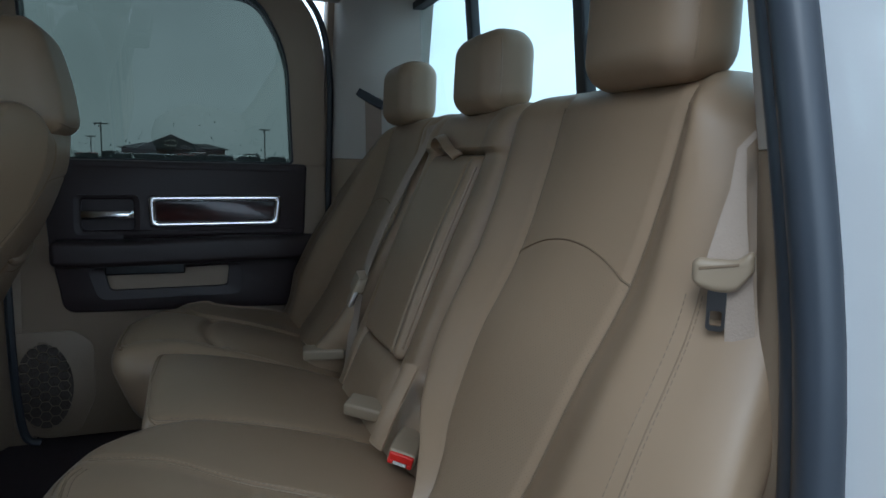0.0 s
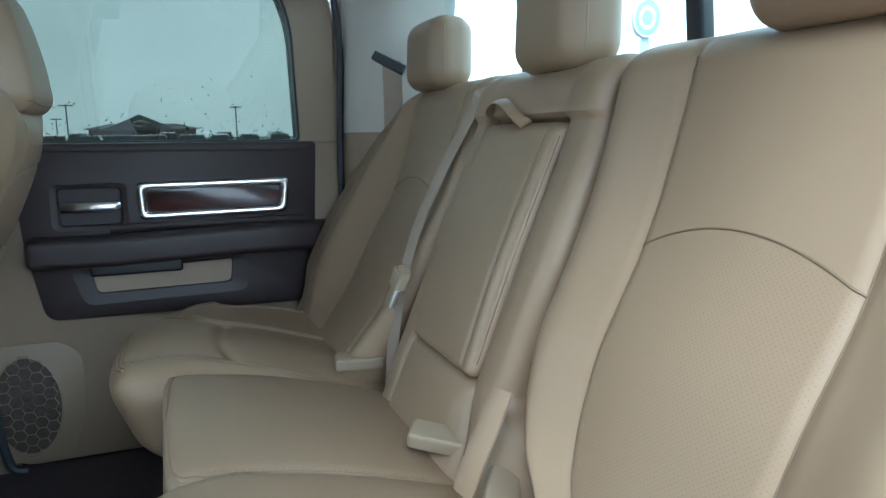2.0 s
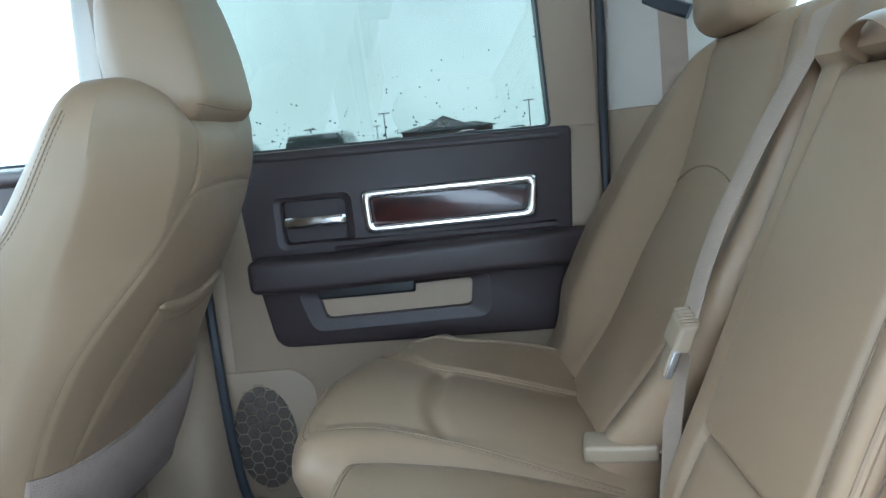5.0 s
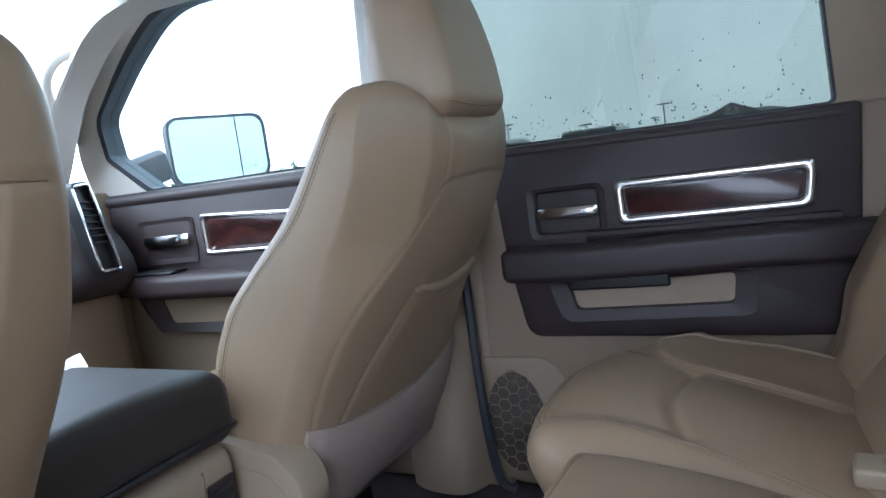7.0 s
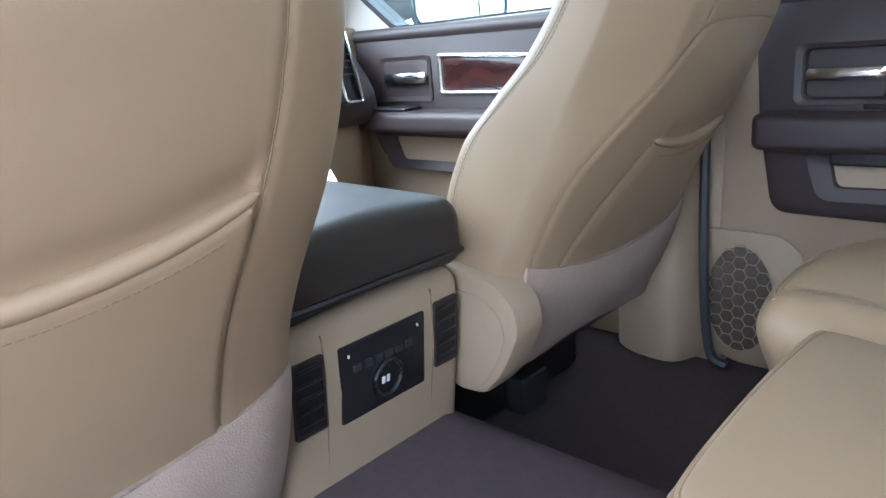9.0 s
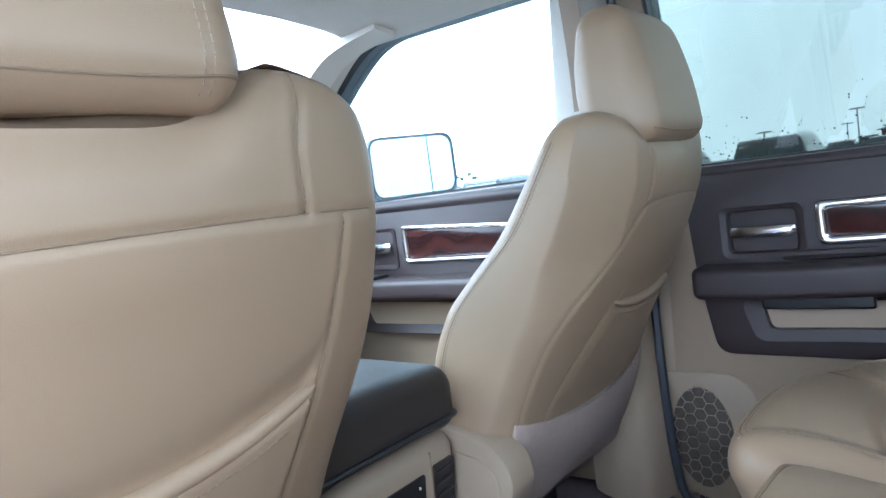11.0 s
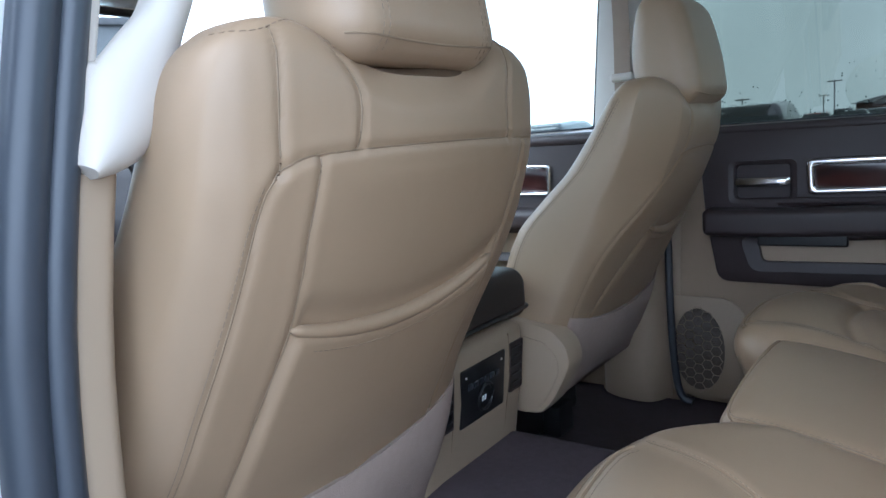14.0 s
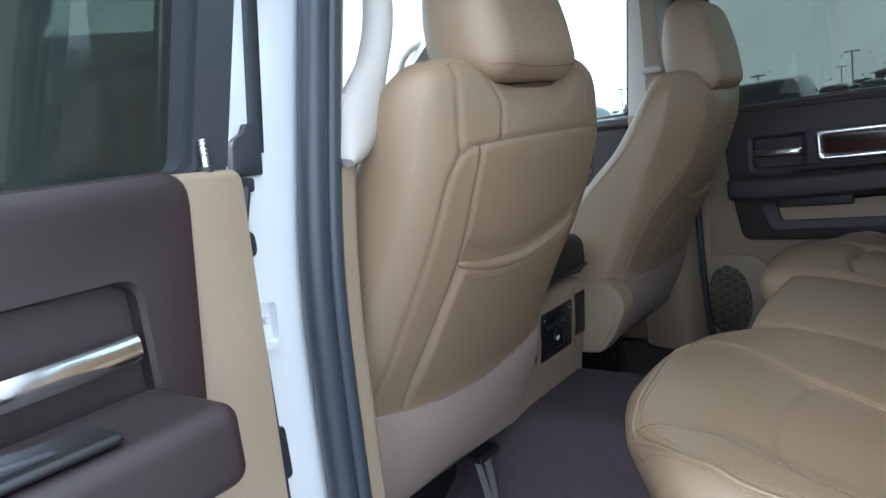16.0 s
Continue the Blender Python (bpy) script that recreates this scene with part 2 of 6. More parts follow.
def slab(bm, outline, place, a, b, bevel=0.0):
    """A plate: a closed 2D outline at two depths a and b, laid into the world by place(u, v, depth)."""
    c = sum(outline, Vector((0, 0))) / len(outline)

    def ring(depth, inset):
        ps = []
        for p in outline:
            d = p - c
            ps.append(bm.verts.new(place(*(p - d.normalized() * inset), depth)))
        return ps

    s = 1 if b > a else -1
    rings = [ring(a, 0), ring(b - s * bevel, 0)] + ([ring(b - s * bevel * 0.3, bevel * 0.3), ring(b, bevel)] if bevel else [])
    if not bevel:
        rings = [ring(a, 0), ring(b, 0)]
    for p, q in zip(rings, rings[1:]):
        for k in range(len(p)):
            bm.faces.new([p[k], p[(k + 1) % len(p)], q[(k + 1) % len(q)], q[k]])
    bm.faces.new(rings[0][::-1])
    bm.faces.new(rings[-1])
    return bm


def frame_ring(bm, outer, inner, place, a, b, lip=0.0):
    """A frame between two outlines of as many points, from depth a to depth b, its inner rim at b - lip."""
    n = len(outer)
    rows = [[bm.verts.new(place(*p, d)) for p in o] for o, d in ((outer, a), (outer, b), (inner, b - lip), (inner, a))]
    for i in range(4):
        p, q = rows[i], rows[(i + 1) % 4]
        for k in range(n):
            bm.faces.new([p[k], p[(k + 1) % n], q[(k + 1) % n], q[k]])
    return bm


def ease(a, b, v):
    t = min(1, max(0, (v - a) / (b - a)))
    return t * t * (3 - 2 * t)


def along(table, v):
    """A smooth value from a table of (place, value): a cubic that never overshoots."""
    xs, ys = zip(*table)
    if v <= xs[0]:
        return ys[0]
    if v >= xs[-1]:
        return ys[-1]
    n = len(xs)
    d = [(ys[i + 1] - ys[i]) / (xs[i + 1] - xs[i]) for i in range(n - 1)]
    i = max(k for k in range(n - 1) if xs[k] <= v)

    def slope(k):
        if k == 0 or k == n - 1:
            return d[0] if k == 0 else d[-1]
        return 2 * d[k - 1] * d[k] / (d[k - 1] + d[k]) if d[k - 1] * d[k] > 0 else 0.0
    h = xs[i + 1] - xs[i]
    t = (v - xs[i]) / h
    a, b = slope(i) * h, slope(i + 1) * h
    return (2 * t ** 3 - 3 * t * t + 1) * ys[i] + (t ** 3 - 2 * t * t + t) * a + (3 * t * t - 2 * t ** 3) * ys[i + 1] + (t ** 3 - t * t) * b


def near_line(line, y, z):
    """The distance of (y, z) from a line of such points."""
    best = 9.0
    for (ay, az), (by, bz) in zip(line, line[1:]):
        uy, uz = by - ay, bz - az
        t = min(1.0, max(0.0, ((y - ay) * uy + (z - az) * uz) / (uy * uy + uz * uz + 1e-12)))
        best = min(best, (y - ay - t * uy) ** 2 + (z - az - t * uz) ** 2)
    return math.sqrt(best)


# ---- the ground outside ----
def sheet(name, x0, x1, y0, y1, z, nx, ny, mat, fn=None):
    bm = bmesh.new()
    rows = [[bm.verts.new((x0 + (x1 - x0) * i / nx, y0 + (y1 - y0) * j / ny, z + (fn(i / nx, j / ny) if fn else 0))) for j in range(ny + 1)] for i in range(nx + 1)]
    for i in range(nx):
        for j in range(ny):
            bm.faces.new([rows[i][j], rows[i + 1][j], rows[i + 1][j + 1], rows[i][j + 1]])
    return part(name, bm, mat)


tagged(sheet("ground", -900, 900, -900, 900, 0, 8, 8, ASPHALT), "grey asphalt of a wide parking lot", "ground", kind="structure")

# ---- cabin: tumblehome of the sides ----
BELT, ROOF, FLOOR = 1.355, 1.80, 0.65


def side(y, z):
    """The y of a side wall that stands at y under the belt line and leans in above it."""
    lean = max(0.0, z - BELT) * 0.20
    return (abs(y) - lean) * (1 if y > 0 else -1)


def on_far(x, z, depth):
    """A place on the passenger side; depth goes inward."""
    return Vector((x, side(0.80, z) - depth, z))


def on_near(x, z, depth):
    return Vector((x, side(-0.80, z) + depth, z))


# ---- floor and tunnel ----
def hump(y):
    return 0.15 * (1 - ease(0.12, 0.30, abs(y)))


bm = bmesh.new()
ys = [-0.86 + 1.72 * k / 60 for k in range(61)]
xs = [-1.75 + 2.4 * k / 40 for k in range(41)]
top = [[bm.verts.new((x, y, FLOOR + hump(y))) for y in ys] for x in xs]
low = [[bm.verts.new((x, y, FLOOR - 0.08)) for y in (ys[0], ys[-1])] for x in xs]
for i in range(len(xs) - 1):
    for j in range(len(ys) - 1):
        bm.faces.new([top[i][j], top[i + 1][j], top[i + 1][j + 1], top[i][j + 1]])
    bm.faces.new([low[i][0], low[i + 1][0], low[i + 1][1], low[i][1]])
    bm.faces.new([low[i][0], top[i][0], top[i + 1][0], low[i + 1][0]])
    bm.faces.new([low[i][1], low[i + 1][1], top[i + 1][-1], top[i][-1]])
tagged(part("floor", bm, CARPET), "dark brown carpeted truck cabin floor with a raised tunnel", "floor", kind="structure")

# ---- ceiling and roof ----
bm = bmesh.new()
rbox(bm, (-1.05, -0.70, ROOF), (0.58, 0.70, ROOF + 0.05), 0.02, (12, 10, 1), lambda p: Vector((p.x, p.y, p.z - 0.05 * (abs(p.y) / 0.7) ** 4 + 0.0)))
tagged(part("ceiling", bm, HEADLINER), "pale grey cloth headliner over the cabin", "ceiling", kind="structure")
bm = bmesh.new()
rbox(bm, (-1.02, -0.74, ROOF + 0.055), (0.62, 0.74, ROOF + 0.09), 0.015, (6, 6, 1))
tagged(part("roof", bm, WHITE), "white painted steel cab roof", "roof", kind="structure")

# ---- far side: pillars and door ----
def plate(name, outline, place, a, b, mat, parent=None, label="", bevel=0.004):
    return part(name, slab(bmesh.new(), outline, place, a, b, bevel), mat, parent, label)


def P(*pts):
    return [Vector(p) for p in pts]


def holed(name, outline, holes, place, a, b, mat, parent=None, label="", bevel=0.006):
    """A plate with a soft rim and openings that go right through it."""
    bm = bmesh.new()
    c = sum(outline, Vector((0, 0))) / len(outline)
    rim = [p - (p - c).normalized() * bevel for p in outline]
    mid = [p - (p - c).normalized() * bevel * 0.3 for p in outline]
    rows = [[bm.verts.new(place(*p, d)) for p in ps] for ps, d in ((outline, a), (outline, b - bevel), (mid, b - bevel * 0.3), (rim, b))]
    for p, q in zip(rows, rows[1:]):
        for k in range(len(p)):
            bm.faces.new([p[k], p[(k + 1) % len(p)], q[(k + 1) % len(q)], q[k]])
    top = list(rows[-1])
    for h in holes:
        low = [bm.verts.new(place(*p, a)) for p in h]
        high = [bm.verts.new(place(*(p + (p - sum(h, Vector((0, 0))) / len(h)).normalized() * 0.004), b)) for p in h]
        near = [bm.verts.new(place(*p, b - 0.004)) for p in h]
        for p, q in ((low, near), (near, high)):
            for k in range(len(h)):
                bm.faces.new([p[k], p[(k + 1) % len(h)], q[(k + 1) % len(h)], q[k]])
        top += high
    grown = [[p + (p - sum(h, Vector((0, 0))) / len(h)).normalized() * 0.004 for p in h] for h in holes]
    for tri in tessellate_polygon([[(p.x, p.y, 0) for p in ps] for ps in [rim] + grown]):
        try:
            bm.faces.new([top[k] for k in tri])
        except ValueError:
            pass
    return part(name, bm, mat, parent, label)


def hollow(name, outer, inner, place, a, b, mat, parent=None, label="", lip=0.0):
    return part(name, frame_ring(bmesh.new(), outer, inner, place, a, b, lip), mat, parent, label)


def moulding(name, outer, inner, place, a, b, mat, parent=None, label=""):
    """A frame with a rounded section."""
    bm = bmesh.new()
    rows = []
    for t in np.linspace(0, 1, 9):
        k = 0.5 - 0.5 * math.cos(math.pi * t)
        d = a + (b - a) * min(1.0, math.sin(math.pi * t) ** 0.45)
        rows.append([bm.verts.new(place(*(p * (1 - k) + q * k), d)) for p, q in zip(outer, inner)])
    n = len(outer)
    for p, q in zip(rows, rows[1:]):
        for k in range(n):
            bm.faces.new([p[k], p[(k + 1) % n], q[(k + 1) % n], q[k]])
    for k in range(n):
        bm.faces.new([rows[0][k], rows[0][(k + 1) % n], rows[-1][(k + 1) % n], rows[-1][k]])
    return part(name, bm, mat, parent, label)


def rect(x0, x1, z0, z1):
    return P((x0, z0), (x1, z0), (x1, z1), (x0, z1))


def rear_door(place, name, label, far):
    """A rear door with its trim; place(x, z, depth) lays it out, depth goes inward."""
    door = tagged(new(name), label, "car door", kind="structure")
    # tan base panel below the belt line
    tan = round_poly(P((-0.405 if far else -0.388, 0.66), (0.345, 0.66), (0.350, BELT - (0.004 if far else -0.005)), (-0.385 if far else -0.404, BELT + (0.0 if far else 0.003))), (0.06, 0.02, 0.008, 0.02))
    plate("base_panel", tan, place, -0.06, 0.0, TAN, door, "tan moulded lower door panel", 0.006)
    shell = round_poly(P((-0.425, 0.60), (0.37, 0.60), (0.372, BELT), (-0.425, BELT)), 0.03)
    plate("door_shell", shell, place, -0.14, -0.062, WHITE, door, "white painted steel door shell", 0.01)
    # window surround
    outer = round_poly(P((-0.405 if far else -0.395, BELT - 0.001), (0.340, BELT - 0.005), (0.325, 1.70), (0.20, 1.835), (-0.41 if far else -0.490, 1.835)), (0.01, 0.01, 0.12, 0.06, 0.02), 8)
    inner = round_poly(P((-0.355 if far else -0.362, BELT + 0.003), (0.258, BELT - 0.002), (0.238, 1.64), (0.16, 1.765), (-0.36 if far else -0.442, 1.765)), (0.015, 0.012, 0.12, 0.05, 0.03), 8)
    hollow("window_surround", outer, inner, place, -0.045, 0.004, TAN if far else RUBBER, door, "", 0.004)
    beyond = outer if far else [p - Vector((0.026 * ease(-0.30, -0.37, p.x), 0)) for p in outer]
    reveal = [p + (p - sum(inner, Vector((0, 0))) / len(inner)).normalized() * 0.022 for p in inner]
    hollow("outer_frame", beyond, reveal, place, -0.10 if far else -0.062, -0.047, WHITE if not far else RUBBER, door)
    hollow("outer_seal", reveal, inner, place, -0.098 if far else -0.056, -0.047, RUBBER, door)
    mid = [p * 1.0 for p in inner]
    cen = sum(mid, Vector((0, 0))) / len(mid)
    gasket = [cen + (p - cen) * 0.982 for p in mid]
    hollow("window_gasket", mid, gasket, place, -0.04, -0.006, RUBBER, door)
    pane = plate("pane", mid, place, -0.034, -0.029, TINT, door, "green-tinted window glass with rain drops", 0.0)
    # dark upper trim
    dark = round_poly(P((-0.298, 0.982), (0.272, 0.975), (0.290, BELT - (0.002 if far else -0.009)), (-0.34 if far else -0.350, BELT + (0.002 if far else 0.009)), (-0.325, 1.14)), (0.03, 0.03, 0.012, 0.012 if far else 0.028, 0.02))
    cup = round_poly(rect(-0.254, -0.136, 1.184, 1.262), 0.012) if far else round_poly(rect(-0.283, -0.085, 1.176, 1.284), 0.018)
    well = round_poly(P((-0.196, 1.034), (0.082, 1.037), (0.088, 1.092), (-0.206, 1.080)), 0.012)
    holed("upper_panel", dark, (cup, well), place, 0.001, 0.022, BROWN, door, "dark brown grained door trim", 0.008 if far else 0.013)
    roll = bmesh.new()
    tube(roll, [place(x, BELT - 0.010 - 0.006 * ease(-0.3, 0.25, x), 0.012) for x in np.linspace(-0.338, 0.287, 30)], [0.004] + [0.012] * 28 + [0.004], 10)
    if far:
        part("sill_roll", roll, BROWN, door)
    # chrome bezel round a wood inlay
    o = round_poly(P((-0.102, 1.189), (0.216, 1.192), (0.224, 1.274), (-0.104, 1.272)), 0.016)
    i = round_poly(P((-0.084, 1.206), (0.198, 1.209), (0.205, 1.256), (-0.086, 1.255)), 0.010)
    moulding("bezel", o, i, place, 0.018, 0.033, CHROME, door, "chrome bezel")
    plate("inlay", i, place, 0.015, 0.0235, WOOD, door, "glossy reddish wood inlay", 0.002)
    # inner handle in its cup
    o = [p + (p - sum(cup, Vector((0, 0))) / len(cup)).normalized() * 0.016 for p in cup]
    i = [p + (p - sum(cup, Vector((0, 0))) / len(cup)).normalized() * 0.004 for p in cup]
    if far:
        hollow("handle_frame", o, i, place, 0.018, 0.026, BROWN, door, "", 0.003)
    plate("handle_cup", [p + (p - sum(cup, Vector((0, 0))) / len(cup)).normalized() * 0.003 for p in cup], place, -0.002, 0.003, BROWN, door, "", 0.0)
    bar = ((-0.252, 0.016), (-0.225, 0.024), (-0.19, 0.028), (-0.15, 0.027), (-0.138, 0.022)) if far else ((-0.278, 0.014), (-0.245, 0.020), (-0.21, 0.025), (-0.17, 0.028), (-0.13, 0.028), (-0.10, 0.024))
    h = bmesh.new()
    tube(h, smooth_line([place(x, 1.222 if far else 1.232, d) for x, d in bar]), 0.01, 8, flat=(0.010 if far else 0.0105, 0.005, (0, 0, 1)))
    part("handle", h, CHROME, door, "chrome inner handle")
    # armrest
    a = bmesh.new()
    rbox(a, (-0.315 if far else -0.284, 0.0, 1.106), (0.318, 0.075 if far else 0.112, 1.168), 0.015, (12, 2, 1), lambda p: place(p.x, p.z + 0.004 * math.sin(p.x * 9) + (0.0 if far else 0.036), 0.018 + p.y * (1 - 0.45 * ease(0.20, 0.33, p.x)) ), 4)
    part("armrest", a, BROWN, door, "dark brown padded armrest")
    sc = bmesh.new()
    tube(sc, [place(x, 1.176 if far else 1.188, 0.032) for x in np.linspace(-0.16, 0.25, 16)], 0.009, 8)
    part("armrest_ledge", sc, BROWN, door)
    # map pocket
    o = round_poly(P((-0.220, 1.012), (0.118, 1.016), (0.122, 1.098), (-0.245, 1.092)), 0.022)
    i = round_poly(P((-0.196, 1.034), (0.082, 1.037), (0.088, 1.092), (-0.206, 1.080)), 0.012)
    hollow("pocket_frame", o, i, place, 0.018, 0.029, BROWN, door, "", 0.005)
    plate("pocket_back", [p + (p - sum(well, Vector((0, 0))) / len(well)).normalized() * 0.003 for p in well], place, -0.002, 0.006, TAN, door, "tan pocket lining", 0.0)
    k = bmesh.new()
    rbox(k, (-0.205, 0.0, 1.074), (-0.02, 0.014, 1.106), 0.005, (3, 1, 1), lambda p: place(p.x, p.z, 0.02 + p.y))
    part("pull_cup", k, BLACK, door)
    return door


def speaker(place, door, cx, cz):
    """An oval loudspeaker grille with a honeycomb of ribs over fine mesh."""
    ring = [Vector((cx + 0.064 * math.cos(a), cz + 0.108 * math.sin(a))) for a in np.linspace(0, 2 * math.pi, 40, endpoint=False)]
    g = plate("speaker_grille", ring, place, -0.01, 0.0065, GRILLE, door, "dark oval speaker grille", 0.004)
    ribs = bmesh.new()
    s = 0.0145
    for i in range(-5, 6):
        for j in range(-6, 7):
            x, z = cx + i * s * 1.5, cz + (j + 0.5 * (i % 2)) * s * math.sqrt(3)
            if ((x - cx) / 0.060) ** 2 + ((z - cz) / 0.104) ** 2 > 1:
                continue
            hexa = [place(x + s * math.cos(a), z + s * math.sin(a), 0.0075) for a in np.linspace(0, 2 * math.pi, 6, endpoint=False)]
            tube(ribs, hexa, 0.0014, 4, closed=True)
    part("honeycomb", ribs, TAN, g, "tan honeycomb ribs")


GRILLE = material("speaker_mesh", (0.085, 0.066, 0.052), 0.7, vary=0.1, scale=30, bump=0.9, bscale=260, kind="voronoi")
door_1 = rear_door(on_far, "door_1", "closed rear truck door, dark brown and tan, with wood inlay", True)
speaker(on_far, door_1, -0.352, 0.797)
sp = bmesh.new()
so = round_poly(P((-0.425, 0.672), (-0.28, 0.672), (-0.24, 0.76), (-0.24, 0.90), (-0.28, 0.935), (-0.425, 0.935)), 0.02)
slab(sp, so, on_far, -0.002, 0.004, 0.003)
part("speaker_pod", sp, TAN, door_1)

# seals on the far side
seal = tagged(new("door_seal"), "black rubber door seal along the pillars", "seal", kind="structure")
bm = bmesh.new()
tube(bm, smooth_line([on_far(x, z, d) for x, z, d in ((-0.36, 0.668, 0.04), (-0.395, 0.70, 0.04), (-0.410, 0.90, 0.04), (-0.412, 1.3, 0.04), (-0.414, 1.6, 0.03), (-0.40, 1.79, 0.02))], 8), 0.010, 8)
part("seal_lip", bm, RUBBER, seal)
bm = bmesh.new()
tube(bm, smooth_line([on_far(x, z, d) for x, z, d in ((0.345, 0.90, 0.03), (0.345, 1.3, 0.03), (0.338, 1.6, 0.03), (0.29, 1.75, 0.02), (0.18, 1.80, 0.01), (-0.3, 1.81, 0.01))], 8), 0.008, 8)
part("seal_lip", bm, RUBBER, seal)


def pillar(name, pts, z0, z1, mat, label, steps=10, lean=0.20, sgn=1, rake=0.0):
    """An upright trim: a line of (x, y) in plan, raised from z0 to z1, leaning in above the belt, 3 cm thick."""
    bm = bmesh.new()
    line = smooth_line([(x, y, 0) for x, y in pts], 5)
    grid = []
    for off in (0.0, 0.03):
        rows = []
        for k in range(steps + 1):
            z = z0 + (z1 - z0) * k / steps
            dy = max(0, z - BELT) * lean
            rows.append([bm.verts.new((p.x + rake * max(0, z - BELT) * ease(-0.43, -0.58, p.x), sgn * (p.y - dy + off), z)) for p in line])
        grid.append(rows)
    n = len(line)
    for rows in grid:
        for k in range(steps):
            for i in range(n - 1):
                bm.faces.new([rows[k][i], rows[k][i + 1], rows[k + 1][i + 1], rows[k + 1][i]])
    a, b = grid
    for k in range(steps):
        for i in (0, n - 1):
            bm.faces.new([a[k][i], a[k + 1][i], b[k + 1][i], b[k][i]])
    for i in range(n - 1):
        for k in (0, steps):
            bm.faces.new([a[k][i], b[k][i], b[k][i + 1], a[k][i + 1]])
    return tagged(part(name, bm, mat), label, "pillar trim", kind="structure")


CP = ((0.352, 0.80), (0.358, 0.750), (0.385, 0.700), (0.44, 0.655), (0.56, 0.630))
pillar("trim_pillar_far_rear_upper", CP, 1.3715, 1.80, BEIGE, "pale plastic rear pillar trim with a belt slot")
pillar("trim_pillar_far_rear_lower", CP, 0.66, 1.370, TAN, "tan plastic lower rear pillar trim")
BP = ((-0.605, 0.80), (-0.595, 0.765), (-0.54, 0.735), (-0.46, 0.735), (-0.424, 0.80))
pillar("trim_pillar_far_centre_upper", BP, 1.3715, 1.80, BEIGE, "pale plastic centre pillar trim", rake=0.178)
pillar("trim_pillar_far_centre_lower", BP, 0.66, 1.370, TAN, "tan plastic lower centre pillar trim")

# ---- near side: the pillars of the open doorway ----
CN = ((0.405, 0.700), (0.415, 0.672), (0.445, 0.635), (0.49, 0.618), (0.56, 0.612))
pillar("trim_pillar_near_rear_upper", CN, 1.3835, 1.80, BEIGE, "pale plastic rear pillar trim beside the open door", sgn=-1)
pillar("trim_pillar_near_rear_lower", CN, 0.66, 1.382, TAN, "tan plastic lower rear pillar trim beside the open door", sgn=-1)


# filler panels added behind the far pillars, closing gaps to the daylight
for name, x0, x1 in (("filler_far_centre", -0.62, -0.385), ("filler_far_rear", 0.335, 0.60)):
    bm = bmesh.new()
    rbox(bm, (x0, 0.803, 0.55), (x1, 0.860, 1.86), 0.004, (1, 1, 8), lambda p: Vector((p.x + (0.178 * max(0, p.z - BELT) if p.x < -0.5 else 0), side(p.y, p.z), p.z)), 1)
    tagged(part(name, bm, TAN), "tan filler added behind the pillar trim to stop daylight gaps", "pillar trim", kind="structure")


def jamb(y, z):
    """The y of the near doorway's edge at a height."""
    u = z - 1.25
    return -y + 0.11 * (u + math.sqrt(u * u + 0.012)) - 0.010 + u * 0.02


def upright(name, x0, x1, y0, y1, z0, z1, r, mat, label, category="pillar", n=14):
    bm = bmesh.new()
    rbox(bm, (x0, y0, z0), (x1, y1, z1), r, (1, 1, n), lambda p: Vector((p.x, jamb(-p.y, p.z), p.z)), 4)
    return tagged(part(name, bm, mat), label, category, kind="structure")


upright("pillar_near_centre", -0.440, -0.375, -0.865, -0.745, 0.50, 1.86, 0.02, WHITE, "white painted centre pillar of the truck body")
upright("pillar_near_rear", 0.402, 0.60, -0.90, -0.735, 0.50, 1.86, 0.018, WHITE, "white painted rear pillar of the truck body")
upright("sill_near", -0.52, 0.60, -0.93, -0.70, 0.56, 0.648, 0.02, WHITE, "white painted door sill", "sill", 1)
seal = tagged(new("door_seal"), "ribbed black rubber seal round the open doorway", "seal", kind="structure")
for off, r in ((0.0, 0.017), (0.024, 0.012)):
    part("seal_lip", tube(bmesh.new(), [(-0.352 + off * 0.15, jamb(0.757 - off, z), z) for z in np.linspace(0.66, 1.80, 24)], r, 10), SEAL, seal)
    part("seal_lip", tube(bmesh.new(), [(0.396 + off * 0.4, jamb(0.748 - off * 1.15, z), z) for z in np.linspace(0.66, 1.80, 24)], r, 10), SEAL, seal)
    part("seal_lip", tube(bmesh.new(), [(x, jamb(0.757 - off, 1.80), 1.80) for x in np.linspace(-0.352, 0.40, 10)], r, 10), SEAL, seal)
upright("trim_pillar_near_centre_lower", -0.430, -0.345, -0.728, -0.690, 0.66, 1.374, 0.012, TAN, "tan plastic lower centre pillar trim", "pillar trim")
upright("trim_pillar_near_centre_upper", -0.430, -0.345, -0.728, -0.713, 1.376, 1.80, 0.006, BEIGE, "pale plastic upper centre pillar trim", "pillar trim")

# ---- rear wall and window ----
WX = 0.545


def on_rear(y, z, depth):
    return Vector((WX - (z - 1.45) * 0.10 - depth, y, z))


